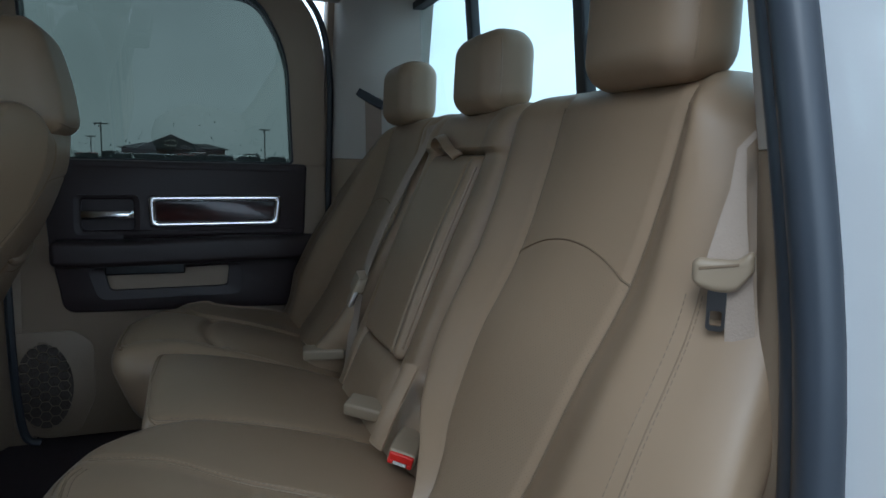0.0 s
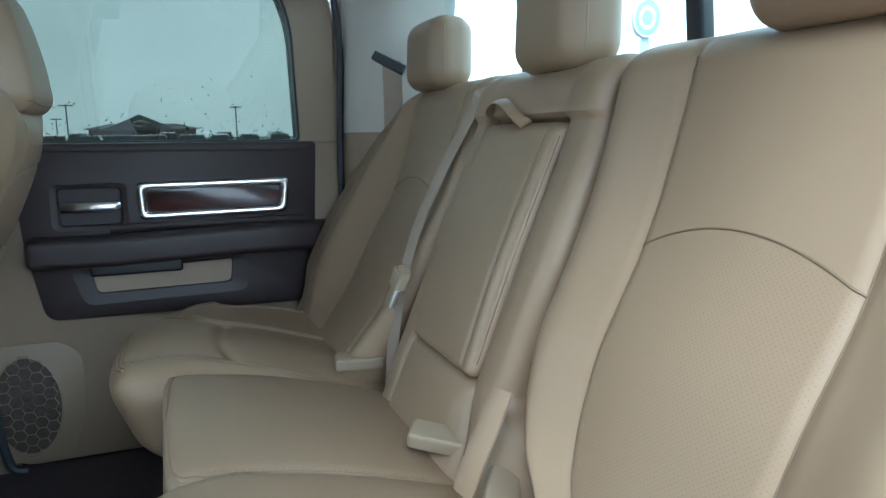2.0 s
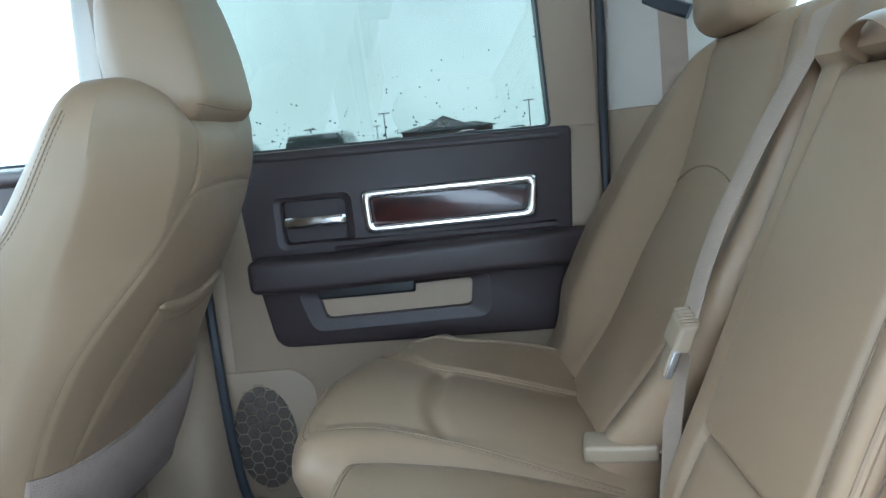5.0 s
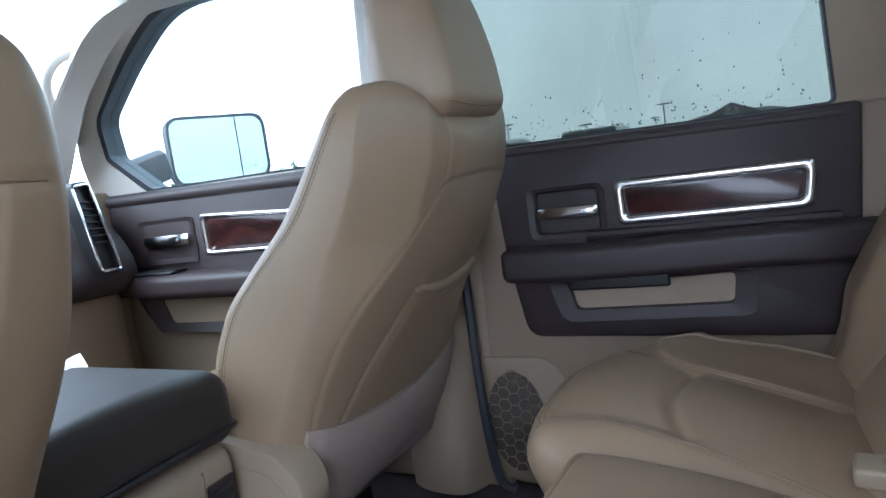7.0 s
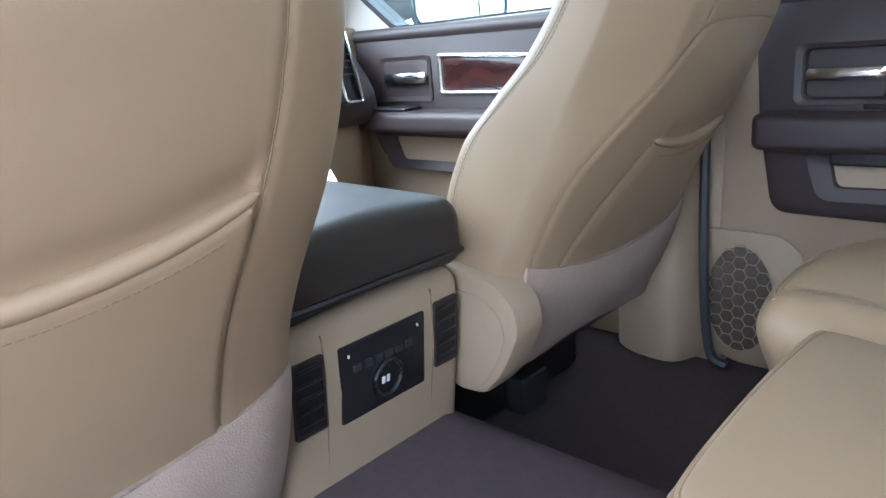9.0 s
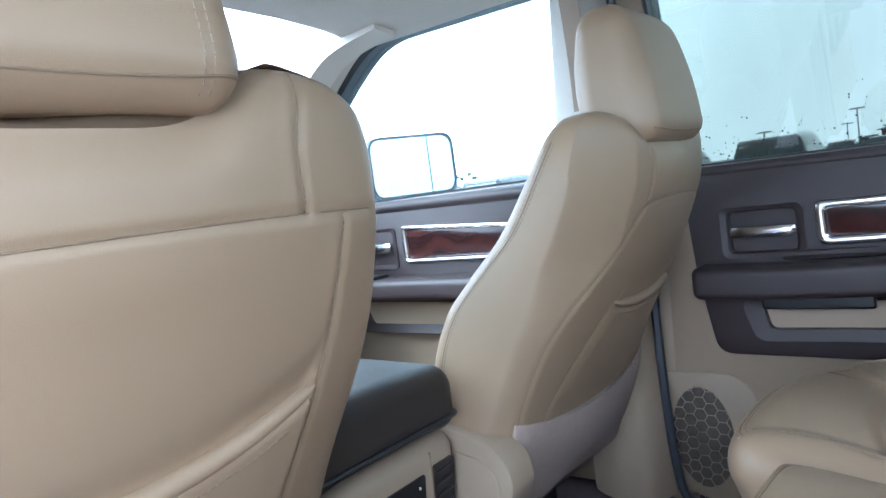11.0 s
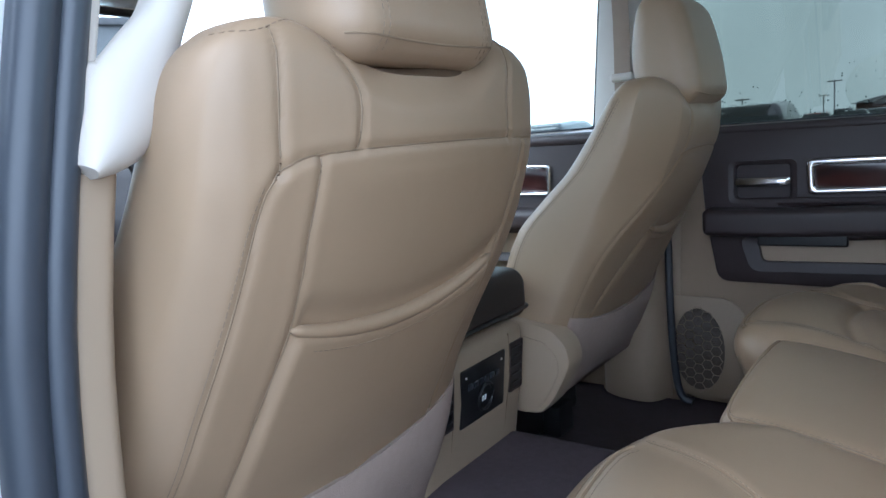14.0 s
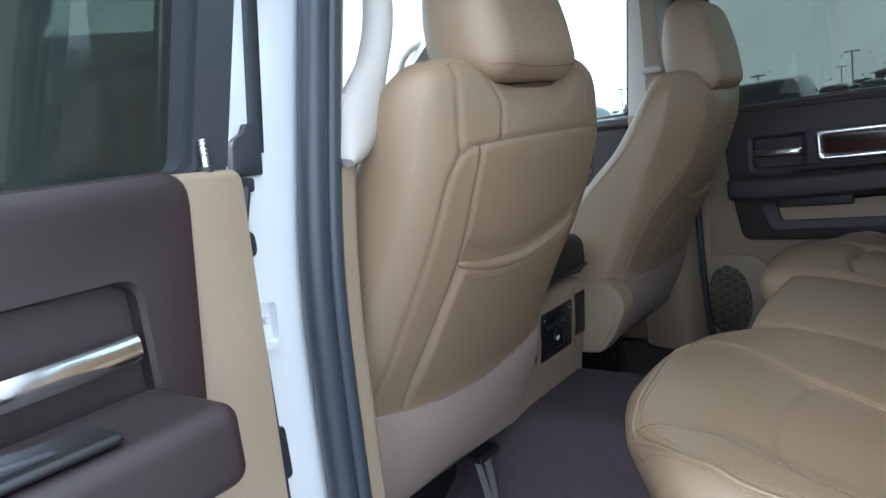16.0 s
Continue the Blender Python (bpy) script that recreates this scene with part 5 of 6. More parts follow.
# ---- front doors ----
def front_door(place, name, label, rear=(-0.611, -0.540, -0.560, -0.500)):
    door = tagged(new(name), label, "car door", kind="structure")
    tan = round_poly(P((-1.44, 0.66), (-0.585, 0.66), (-0.575, BELT + 0.012), (-1.42, BELT + 0.020)), (0.06, 0.02, 0.008, 0.02))
    plate("base_panel", tan, place, -0.06, 0.0, TAN, door, "tan moulded lower door panel", 0.006)
    shell = round_poly(P((-1.50, 0.60), (-0.55, 0.60), (-0.55, BELT), (-1.50, BELT)), 0.03)
    plate("door_shell", shell, place, -0.14, -0.062, WHITE, door, "white painted steel door shell", 0.01)
    dark = round_poly(P((-1.32, 1.035), (-0.62, 1.00), (-0.60, BELT + 0.010), (-1.40, BELT + 0.022), (-1.395, 1.18)), (0.04, 0.03, 0.012, 0.02, 0.02))
    plate("upper_panel", dark, place, 0.0, 0.022, BROWN, door, "dark brown grained door trim", 0.008)
    bm = bmesh.new()
    tube(bm, [place(x, BELT + 0.001 - (x + 1.0) * 0.012, 0.014) for x in np.linspace(-1.39, -0.60, 30)], 0.018, 10)
    part("sill_roll", bm, BROWN, door)
    o = round_poly(P((-1.087, 1.204), (-0.735, 1.202), (-0.731, 1.288), (-1.087, 1.306)), 0.012)
    i = round_poly(P((-1.073, 1.215), (-0.748, 1.213), (-0.745, 1.277), (-1.073, 1.294)), 0.008)
    moulding("bezel", o, i, place, 0.018, 0.033, CHROME, door, "chrome bezel")
    plate("inlay", i, place, 0.015, 0.0245, WOOD, door, "glossy reddish wood inlay", 0.002)
    o = round_poly(rect(-1.298, -1.112, 1.190, 1.302), 0.014)
    i = round_poly(rect(-1.284, -1.126, 1.202, 1.290), 0.012)
    hollow("handle_frame", o, i, place, 0.018, 0.027, BROWN, door, "", 0.003)
    # Flush plate, black in place of the shade inside a sunken cup.
    plate("handle_cup", i, place, 0.010, 0.0228, BLACK, door, "", 0.0)
    h = bmesh.new()
    tube(h, smooth_line([place(x, 1.248, d) for x, d in ((-1.280, 0.026), (-1.24, 0.034), (-1.20, 0.036), (-1.15, 0.034), (-1.130, 0.030))]), 0.01, 8, flat=(0.013, 0.005, (0, 0, 1)))
    part("handle", h, CHROME, door, "chrome inner handle")
    a = bmesh.new()
    rbox(a, (-1.395, 0.0, 1.118), (-0.66, 0.10, 1.172), 0.018, (12, 2, 1), lambda p: place(p.x, p.z, 0.018 + p.y * (1 - 0.4 * ease(-1.2, -1.38, p.x))), 4)
    part("armrest", a, BROWN, door, "dark brown padded armrest")
    a = bmesh.new()
    rbox(a, (-1.30, 0.03, 1.172), (-1.14, 0.09, 1.180), 0.004, (2, 1, 1), lambda p: place(p.x, p.z, p.y + 0.01))
    part("switch_plate", a, BLACK, door, "black window switch plate")
    o = round_poly(P((-1.28, 1.015), (-0.72, 1.015), (-0.72, 1.105), (-1.32, 1.11)), 0.025)
    i = round_poly(P((-1.235, 1.038), (-0.76, 1.038), (-0.76, 1.095), (-1.262, 1.10)), 0.014)
    hollow("pocket_frame", o, i, place, 0.018, 0.036, BROWN, door, "", 0.010)
    plate("pocket_back", i, place, 0.012, 0.0235, TAN, door, "tan pocket lining", 0.0)
    outer = round_poly(P((-1.46, BELT + 0.020), (rear[2], BELT + 0.020), (rear[3], 1.835), (-1.03, 1.835), (-1.26, 1.735), (-1.42, 1.61), (-1.46, 1.48)), (0.01, 0.01, 0.05, 0.08, 0.1, 0.06, 0.03), 8)
    inner = round_poly(P((-1.25, BELT + 0.025), (rear[0], BELT + 0.025), (rear[1], 1.765), (-1.04, 1.772), (-1.20, 1.678), (-1.345, 1.565), (-1.355, 1.472)), (0.015, 0.015, 0.05, 0.08, 0.1, 0.03, 0.01), 8)
    lining = [p + (p - sum(inner, Vector((0, 0))) / len(inner)).normalized() * 0.016 for p in inner]
    hollow("window_frame", outer, lining, place, -0.06, 0.0, BEIGE, door, "pale window surround")
    hollow("window_gasket", lining, inner, place, -0.058, -0.002, RUBBER, door)
    plate("pane", inner, place, -0.034, -0.029, FRONT, door, "lightly tinted wet window glass", 0.0)
    return door


front_door(on_far, "door_3", "closed passenger front door, dark brown and tan with wood inlay")
front_door(on_near, "door_4", "closed driver's front door, dark brown and tan", (-0.475, -0.450, -0.448, -0.430))

# ---- windscreen, its pillars and the dashboard ----
for s in (-1, 1):
    bm = bmesh.new()
    back_by = 0.09 if s < 0 else 0.0
    line = smooth_line([(-1.60, s * 0.745, 1.36), (-1.44 + back_by, s * 0.72, 1.52), (-1.28 + back_by, s * 0.68, 1.68), (-1.10, s * 0.645, 1.79), (-0.92, s * 0.63, 1.82)], 8)
    tube(bm, line, 0.045, 12, flat=(0.066, 0.03, (0.4, 0.2 * s, 1)))
    tagged(part("trim_windscreen_pillar", bm, BEIGE), "pale plastic windscreen pillar trim", "pillar trim", kind="structure")
bm = bmesh.new()
rows = [[bm.verts.new((-1.64 + 0.62 * v - 0.10 * (1 - (u * 1.0) ** 2) + d, u * (0.74 - 0.09 * v), 1.36 + 0.44 * v + d * 0.5)) for u in np.linspace(-1, 1, 17) for d in (0, )] for v in np.linspace(0, 1, 7)]
for p, q in zip(rows, rows[1:]):
    for k in range(16):
        bm.faces.new([p[k], p[k + 1], q[k + 1], q[k]])
bmesh.ops.solidify(bm, geom=bm.faces[:], thickness=0.004)
ws = tagged(part("window_2", bm, CLEAR), "clear curved windscreen", "windscreen", kind="structure")
dash = thing("dashboard", "dark upper and tan lower dashboard with chrome-edged vents", "dashboard")
bm = bmesh.new()
rbox(bm, (-1.75, -0.735, 1.14), (-1.30, 0.735, 1.385), 0.05, (6, 20, 4), lambda p: Vector((p.x - 0.10 * ease(1.2, 1.38, p.z) + 0.05 * (p.y / 0.73) ** 2, p.y, p.z)), 5)
part("dash_top", bm, BROWN, dash)
bm = bmesh.new()
rbox(bm, (-1.75, -0.735, 0.80), (-1.33, 0.735, 1.17), 0.05, (4, 12, 4), None, 4)
part("dash_lower", bm, TAN, dash, "tan lower dashboard")
for s in (-1, 1):
    o = round_poly(P((s * 0.584, 1.413), (s * 0.631, 1.418), (s * 0.664, 1.196), (s * 0.606, 1.199)), 0.012)
    cen = sum(o, Vector((0, 0))) / len(o)
    i = [cen + (p - cen) * 0.93 for p in o]
    f = lambda y, z, d: Vector((-1.268 + d + (1.39 - z) * 0.10, y, z))
    v = hollow("vent", o, i, f, -0.03, 0.004, BLACK, dash, "chrome-edged dashboard vent")
    part("vent_trim", tube(bmesh.new(), [f(*p, 0.004) for p in i], 0.0035, 6, closed=True), CHROME, v, "chrome vent edge")
    plate("vent_well", i, f, -0.04, -0.012, BLACK, v, "", 0.0)
    for k in range(7):
        z = 1.27 + k * 0.016
        bm = bmesh.new()
        rbox(bm, (s * (0.648 - (z - 1.2) * 0.13) - 0.021, -0.012, z), (s * (0.648 - (z - 1.2) * 0.13) + 0.021, -0.002, z + 0.004), 0.0015, (1, 1, 1), lambda p: f(p.x, p.z, p.y), 1)
        part("slat", bm, BROWN, v)
wheel = thing("steering_wheel", "dark steering wheel with pale spokes and chrome accents", "steering wheel")


def on_wheel(a, r, d):
    v = Vector((0.0, math.cos(a) * r, math.sin(a) * r))
    tilt = math.radians(24)
    return Vector((-1.06 - v.z * math.sin(tilt) * 1.0 - d, -0.42 + v.y, 1.365 + v.z * math.cos(tilt) - d * 0.4))


bm = bmesh.new()
tube(bm, [on_wheel(a, 0.185, 0) for a in np.linspace(0, 2 * math.pi, 48, endpoint=False)], 0.0155, 12, closed=True)
part("rim", bm, BROWN, wheel)
bm = bmesh.new()
rbox(bm, (-0.035, -0.075, -0.06), (0.025, 0.075, 0.06), 0.03, (2, 4, 4), lambda p: on_wheel(math.atan2(p.z, p.y), math.hypot(p.y, p.z), 0.02 - p.x * 0.8))
part("hub", bm, BROWN, wheel)
for a in (0.15, math.pi - 0.15, -math.pi / 2 - 0.35, -math.pi / 2 + 0.35):
    bm = bmesh.new()
    tube(bm, [on_wheel(a, r, 0.012) for r in (0.05, 0.10, 0.15, 0.182)], 0.013, 8, flat=(0.016, 0.006, (0, 0.3, 1)))
    part("spoke", bm, CHROME if abs(a) > 1.6 and a < 0 else BEIGE, wheel)
bm = bmesh.new()
tube(bm, [on_wheel(0, 0.0, 0.03), on_wheel(0, 0.0, 0.32)], 0.03, 12)
part("column", bm, BLACK, wheel)
mirror = thing("rear_view_mirror", "dark rear-view mirror under the roof front", "mirror")
bm = bmesh.new()
rbox(bm, (-1.105, -0.33, 1.645), (-1.075, -0.12, 1.715), 0.0149, (1, 4, 2), None, 5)
part("mirror_case", bm, BLACK, mirror)
bm = bmesh.new()
rbox(bm, (-1.078, -0.316, 1.656), (-1.0735, -0.134, 1.704), 0.002, (1, 1, 1), None, 2)
part("mirror_glass", bm, CHROME, mirror, "mirror glass")
bm = bmesh.new()
tube(bm, [(-1.10, -0.2, 1.69), (-1.15, -0.2, 1.765)], 0.01, 8)
part("stalk", bm, BLACK, mirror)
bm = bmesh.new()
rbox(bm, (-1.02, -0.12, ROOF - 0.045), (-0.85, 0.12, ROOF + 0.004), 0.02, (3, 3, 1), None, 4)
tagged(part("overhead_console", bm, BEIGE), "pale overhead console on the headliner", "overhead console")

# door mirror outside
dm = thing("door_mirror", "wide towing mirror with rain drops outside the passenger window", "door mirror")
MIRROR_TURN = pose(-1.365, 1.195, 0, 0, 0, -25)


def on_mirror(u, z, d):
    """A place on the mirror: u outward from its middle, d towards the cabin."""
    return MIRROR_TURN @ Vector((d, u, z))


bm = bmesh.new()
rbox(bm, (-0.10, -0.160, 1.378), (-0.004, 0.160, 1.590), 0.045, (2, 6, 4), lambda p: on_mirror(p.y * (1 - 0.12 * ease(0.0, -0.10, p.x)), p.z, p.x), 5)
part("mirror_case", bm, BLACK, dm, "black mirror case")
MIRROR = material("mirror_glass", (0.32, 0.37, 0.38), 0.03, metal=1.0, vary=0.01)
o = round_poly(rect(-0.158, 0.158, 1.381, 1.587), 0.045)
i = round_poly(rect(-0.150, 0.150, 1.389, 1.579), 0.040)
part("mirror_rim", frame_ring(bmesh.new(), o, i, on_mirror, -0.01, 0.004), RUBBER, dm)
for a, b in ((-0.149, 0.058), (0.062, 0.149)):
    o = round_poly(rect(a, b, 1.390, 1.578), (0.035, 0.004, 0.004, 0.035) if a < 0 else (0.004, 0.045, 0.045, 0.004))
    part("mirror_glass", slab(bmesh.new(), o, on_mirror, -0.006, 0.001, 0.0), MIRROR, dm, "mirror glass")
bm = bmesh.new()
tube(bm, smooth_line([(-1.40, 0.80, 1.40), (-1.41, 0.88, 1.42), (-1.41, 1.0, 1.45)], 5), 0.03, 10, flat=(0.045, 0.025, (0, 0, 1)))
part("mirror_arm", bm, BLACK, dm)

# ---- console details ----
for y in (-0.055, 0.058):
    bm = bmesh.new()
    o = round_poly(rect(y - 0.0013, y + 0.0013, 0.9795, 0.9835), 0.001)
    slab(bm, o, on_console, 0.003, 0.0052, 0.0006)
    part("switch_mark", bm, BEIGE, con)
bm = bmesh.new()
tube(bm, [on_console(0.004 + 0.022 * math.cos(a), 0.930 + 0.024 * math.sin(a), 0.006) for a in np.linspace(0, 2 * math.pi, 24, endpoint=False)], 0.003, 6, closed=True)
sock = part("socket_ring", bm, BLACK, con, "black power socket")
bm = bmesh.new()
for dy in (-0.006, 0.002):
    rbox(bm, (dy, 0.924, 0.004), (dy + 0.005, 0.934, 0.006), 0.0008, (1, 1, 1), lambda p: on_console(p.x, p.y, p.z), 1)
part("socket_mark", bm, WHITE, sock)
for k in range(6):
    bm = bmesh.new()
    rbox(bm, (-0.05 + k * 0.017, 0.958, 0.003), (-0.038 + k * 0.017, 0.968, 0.0065), 0.001, (1, 1, 1), lambda p: on_console(p.x, p.y, p.z), 1)
    part("button", bm, RUBBER, con)
for y in (-0.088, 0.088):
    bm = bmesh.new()
    tube(bm, [on_console(y, z, 0.001) for z in np.linspace(0.80, 1.02, 10)], 0.0014, 5)
    part("seam", bm, LEATHER_SEAM, con)
bm = bmesh.new()
tube(bm, smooth_line([(-0.98, -0.153, 1.068), (-0.6, -0.153, 1.063), (-0.49, -0.148, 1.061), (-0.471, -0.12, 1.061), (-0.470, 0.0, 1.061), (-0.471, 0.12, 1.061), (-0.49, 0.148, 1.061), (-0.6, 0.153, 1.063)], 5), 0.0040, 6)
part("lid_seam", bm, BLACK, con)
bm = bmesh.new()
tube(bm, smooth_line([(-0.752, 0.100, 1.1425), (-0.738, 0.122, 1.1405), (-0.726, 0.142, 1.143)], 5), 0.01, 8, flat=(0.03, 0.0006, (1, 0.4, 0)))
PAPER = material("white_paper", (0.85, 0.85, 0.83), 0.8, vary=0.02)
tagged(part("paper_slip", bm, PAPER), "small curled white paper slip on the console lid", "paper")

# ---- seat belts and buckles ----
def ribbon(pts, w, t=0.0011, way=(0, 1, 0), steps=8):
    return tube(bmesh.new(), smooth_line(pts, steps), 0.01, 8, flat=(w, t, way))


def belt_guide_slot(s):
    """The slotted guide on a rear pillar with the belt that runs down from it."""
    g = thing("shoulder_belt", "tan shoulder belt from a dark slot in the pillar trim" if s > 0 else "tan shoulder belt with its tongue hanging beside the seat", "seat belt", "outer shoulder belts")
    return g


fb = belt_guide_slot(1)
bm = bmesh.new()
tube(bm, smooth_line([(0.400, 0.650, 1.538), (0.412, 0.637, 1.528), (0.43, 0.615, 1.514), (0.450, 0.600, 1.502)], 6), 0.012, 10, flat=(0.011, 0.007, (0, 0.2, 1)))
part("belt_slot", bm, RUBBER, fb, "dark belt slot")
part("webbing", ribbon([(0.428, 0.617, 1.522), (0.432, 0.625, 1.45), (0.436, 0.638, 1.38), (0.438, 0.652, 1.28), (0.44, 0.66, 1.10)], 0.022, way=(0.75, -0.6, 0)), WEB, fb)

DARKSTEEL = material("dark_steel", (0.16, 0.16, 0.165), 0.3, metal=1.0)
nb = belt_guide_slot(-1)
ACROSS, FACING = Vector((0.67, -0.74, 0.0)), Vector((-0.74, -0.67, 0.0))
HOOK = Vector((0.394, -0.655, 1.292))
bm = bmesh.new()
rows = []
for p, w in (((0.394, -0.658, 1.292), 0.0165), ((0.402, -0.652, 1.326), 0.0105), ((0.410, -0.647, 1.352), 0.006), ((0.416, -0.641, 1.384), 0.0035), ((0.438, -0.636, 1.40), 0.003), ((0.475, -0.612, 1.49), 0.003), ((0.50, -0.600, 1.58), 0.003)):
    p = Vector(p) + ACROSS * (0.0165 - w) * 0.0
    rows.append([bm.verts.new(p + ACROSS * a + FACING * d) for a, d in ((-w, 0.0008), (w, 0.0008), (w, -0.0008), (-w, -0.0008))])
for p, q in zip(rows, rows[1:]):
    for k in range(4):
        bm.faces.new([p[k], p[(k + 1) % 4], q[(k + 1) % 4], q[k]])
bm.faces.new(rows[0][::-1])
bm.faces.new(rows[-1])
part("webbing", bm, WEB, nb)
part("webbing", ribbon([HOOK + ACROSS * 0.010 + Vector((0, 0, -0.004)), (0.402, -0.672, 1.20), (0.390, -0.686, 1.05), (0.378, -0.70, 0.90)], 0.011, 0.0016, way=ACROSS), WEB, nb)


def hook(u, v, d):
    return HOOK + ACROSS * u + Vector((0, 0, v)) + FACING * d


bm = bmesh.new()
rbox(bm, (-0.0225, -0.019, -0.002), (0.0225, 0.007, 0.012), 0.006, (6, 4, 1), lambda p: hook(p.x, p.y * (1 - 0.35 * (p.x / 0.0225) ** 2 * (p.y < 0)) + 0.009 * ease(0.008, 0.0225, p.x), p.z), 4)
tg = part("belt_tongue", bm, BUCKLE, nb, "tan plastic belt tongue")
bm = bmesh.new()
rbox(bm, (-0.017, 0.001, 0.0115), (0.012, 0.0035, 0.0128), 0.0006, (1, 1, 1), lambda p: hook(p.x, p.y + p.x * 0.18, p.z), 1)
part("belt_slit", bm, LEATHER_SEAM, tg)
bm = bmesh.new()
o = round_poly(P((-0.010, -0.016), (0.004, -0.016), (0.004, -0.050), (-0.010, -0.050)), 0.004)
i = round_poly(P((-0.0075, -0.034), (0.0015, -0.034), (0.0015, -0.046), (-0.0075, -0.046)), 0.002)
frame_ring(bm, o, i, hook, 0.003, 0.006)
part("metal_tongue", bm, DARKSTEEL, tg, "dark steel latch plate")

mb = thing("centre_shoulder_belt", "tan centre belt crossing the seat back to its buckle", "seat belt")
part("webbing", ribbon([(0.476, 0.128, 1.449), (0.456, 0.140, 1.446), (0.433, 0.165, 1.427), (0.428, 0.186, 1.405), (0.405, 0.205, 1.354), (0.382, 0.220, 1.302), (0.355, 0.226, 1.245), (0.333, 0.220, 1.197), (0.311, 0.207, 1.144)], 0.017, way=(-0.10, 1.0, 0.0)), WEB, mb)
part("webbing", ribbon([(0.300, 0.202, 1.118), (0.297, 0.212, 1.08), (0.290, 0.210, 1.03), (0.282, 0.190, 0.99), (0.272, 0.155, 0.965)], 0.018, way=(-0.25, 1.0, 0)), WEB, mb)
bm = bmesh.new()
rbox(bm, (-0.010, -0.017, -0.014), (0.010, 0.017, 0.016), 0.005, (1, 2, 2), lambda p: Vector((0.300 + p.x + p.z * 0.4, 0.200 + p.y, 1.134 + p.z + p.y * 0.3)))
mt = part("belt_tongue", bm, BUCKLE, mb, "tan plastic belt tongue")
bm = bmesh.new()
for k in range(6):
    rbox(bm, (-0.009, -0.015 + k * 0.0055, 0.015), (0.008, -0.012 + k * 0.0055, 0.018), 0.001, (1, 1, 1), lambda p: Vector((0.300 + p.x + p.z * 0.4, 0.200 + p.y, 1.134 + p.z + p.y * 0.3)), 1)
part("grip_ribs", bm, BUCKLE, mt)
bm = bmesh.new()
rbox(bm, (-0.007, -0.011, -0.040), (0.005, 0.011, -0.010), 0.003, (1, 1, 1), lambda p: Vector((0.298 + p.x + p.z * 0.4, 0.196 + p.y, 1.134 + p.z)))
part("belt_lock", bm, BUCKLE, mt, "tan locking buckle")
bm = bmesh.new()
rbox(bm, (-0.005, -0.0145, -0.042), (0.002, -0.011, -0.014), 0.001, (1, 1, 1), lambda p: Vector((0.298 + p.x + p.z * 0.4, 0.196 + p.y, 1.134 + p.z)))
part("metal_tongue", bm, STEEL, mt, "steel latch edge")


def buckle(mouth, axis, wide, red, label):
    """A belt buckle lying on the cushion: a tan block, its strap and, at its mouth, the button."""
    b = thing("belt_buckle", label, "belt buckle", "rear belt buckles")
    ax = Vector(axis).normalized()
    half = 0.034 if red else 0.041
    wy = Vector(wide)
    wy = (wy - ax * wy.dot(ax)).normalized()
    m = Matrix.Translation(Vector(mouth) + ax * half) @ Matrix((ax, wy, ax.cross(wy))).transposed().to_4x4()
    bm = bmesh.new()
    rbox(bm, (-half, -0.019, -0.010), (half, 0.019, 0.011), 0.005, (2, 2, 1), lambda p: m @ Vector((p.x, p.y * (1 - 0.12 * ease(0, 0.03, p.x)), p.z)))
    part("buckle_case", bm, BUCKLE, b)
    bm = bmesh.new()
    tube(bm, smooth_line([m @ Vector(p) for p in ((half - 0.004, 0, 0), (half + 0.016, 0, 0.001), (half + 0.04, 0, 0.0), (half + 0.066, 0, -0.012))], 5), 0.01, 8, flat=(0.012, 0.002, m.to_3x3() @ Vector((0, 1, 0))))
    part("strap", bm, WEB, b)
    if red:
        bm = bmesh.new()
        rbox(bm, (-0.0372, -0.0165, -0.003), (-0.030, 0.0165, 0.0085), 0.0025, (1, 2, 1), lambda p: m @ p)
        rbox(bm, (-0.0372, -0.0165, -0.0085), (-0.030, -0.0095, -0.002), 0.002, (1, 1, 1), lambda p: m @ p)
        rbox(bm, (-0.0372, 0.0095, -0.0085), (-0.030, 0.0165, -0.002), 0.002, (1, 1, 1), lambda p: m @ p)
        part("release_button", bm, RED, b, "red release button")
        bm = bmesh.new()
        rbox(bm, (-0.0352, -0.009, -0.0085), (-0.031, 0.009, -0.0035), 0.001, (1, 1, 1), lambda p: m @ p)
        part("slot", bm, PAPER, b)
    return b


buckle((0.250, -0.266, 0.986), (0.46, 0.80, 0.10), (-0.85, 0.40, 0.25), True, "tan belt buckle with a red release button on the cushion")
buckle((0.222, -0.070, 0.997), (0.82, -0.56, -0.14), (0.50, 0.85, 0.2), False, "tan plastic belt buckle lying on the middle cushion")
buckle((0.202, 0.262, 0.987), (0.98, -0.18, 0.0), (0.18, 0.98, 0.1), False, "tan plastic belt buckle lying on the far cushion")
ns = thing("buckle_strap", "tan leather flap standing between cushion and seat back", "strap")
part("flap", ribbon([(0.228, -0.222, 0.99), (0.243, -0.224, 1.03), (0.264, -0.219, 1.068), (0.280, -0.212, 1.094)], 0.014, 0.004, way=(0.5, -1, 0.1)), LEATHER, ns)

# ---- floor mats ----
def mat_thing(x0, x1, y0, y1, z, label, fn=None):
    bm = bmesh.new()
    rbox(bm, (x0, y0, z), (x1, y1, z + 0.012), 0.005, (10, 16, 1), fn, 2)
    return tagged(part("floor_mat", bm, MATC), label, "floor mat")


MATC = material("plum_mat_carpet", (0.080, 0.058, 0.066), 0.97, vary=0.25, scale=80, bump=0.9, bscale=900)
mat_thing(-0.60, 0.10, -0.30, 0.22, FLOOR + 0.003, "dark plum carpet mat over the tunnel", lambda p: Vector((p.x, p.y, p.z + hump(p.y))))

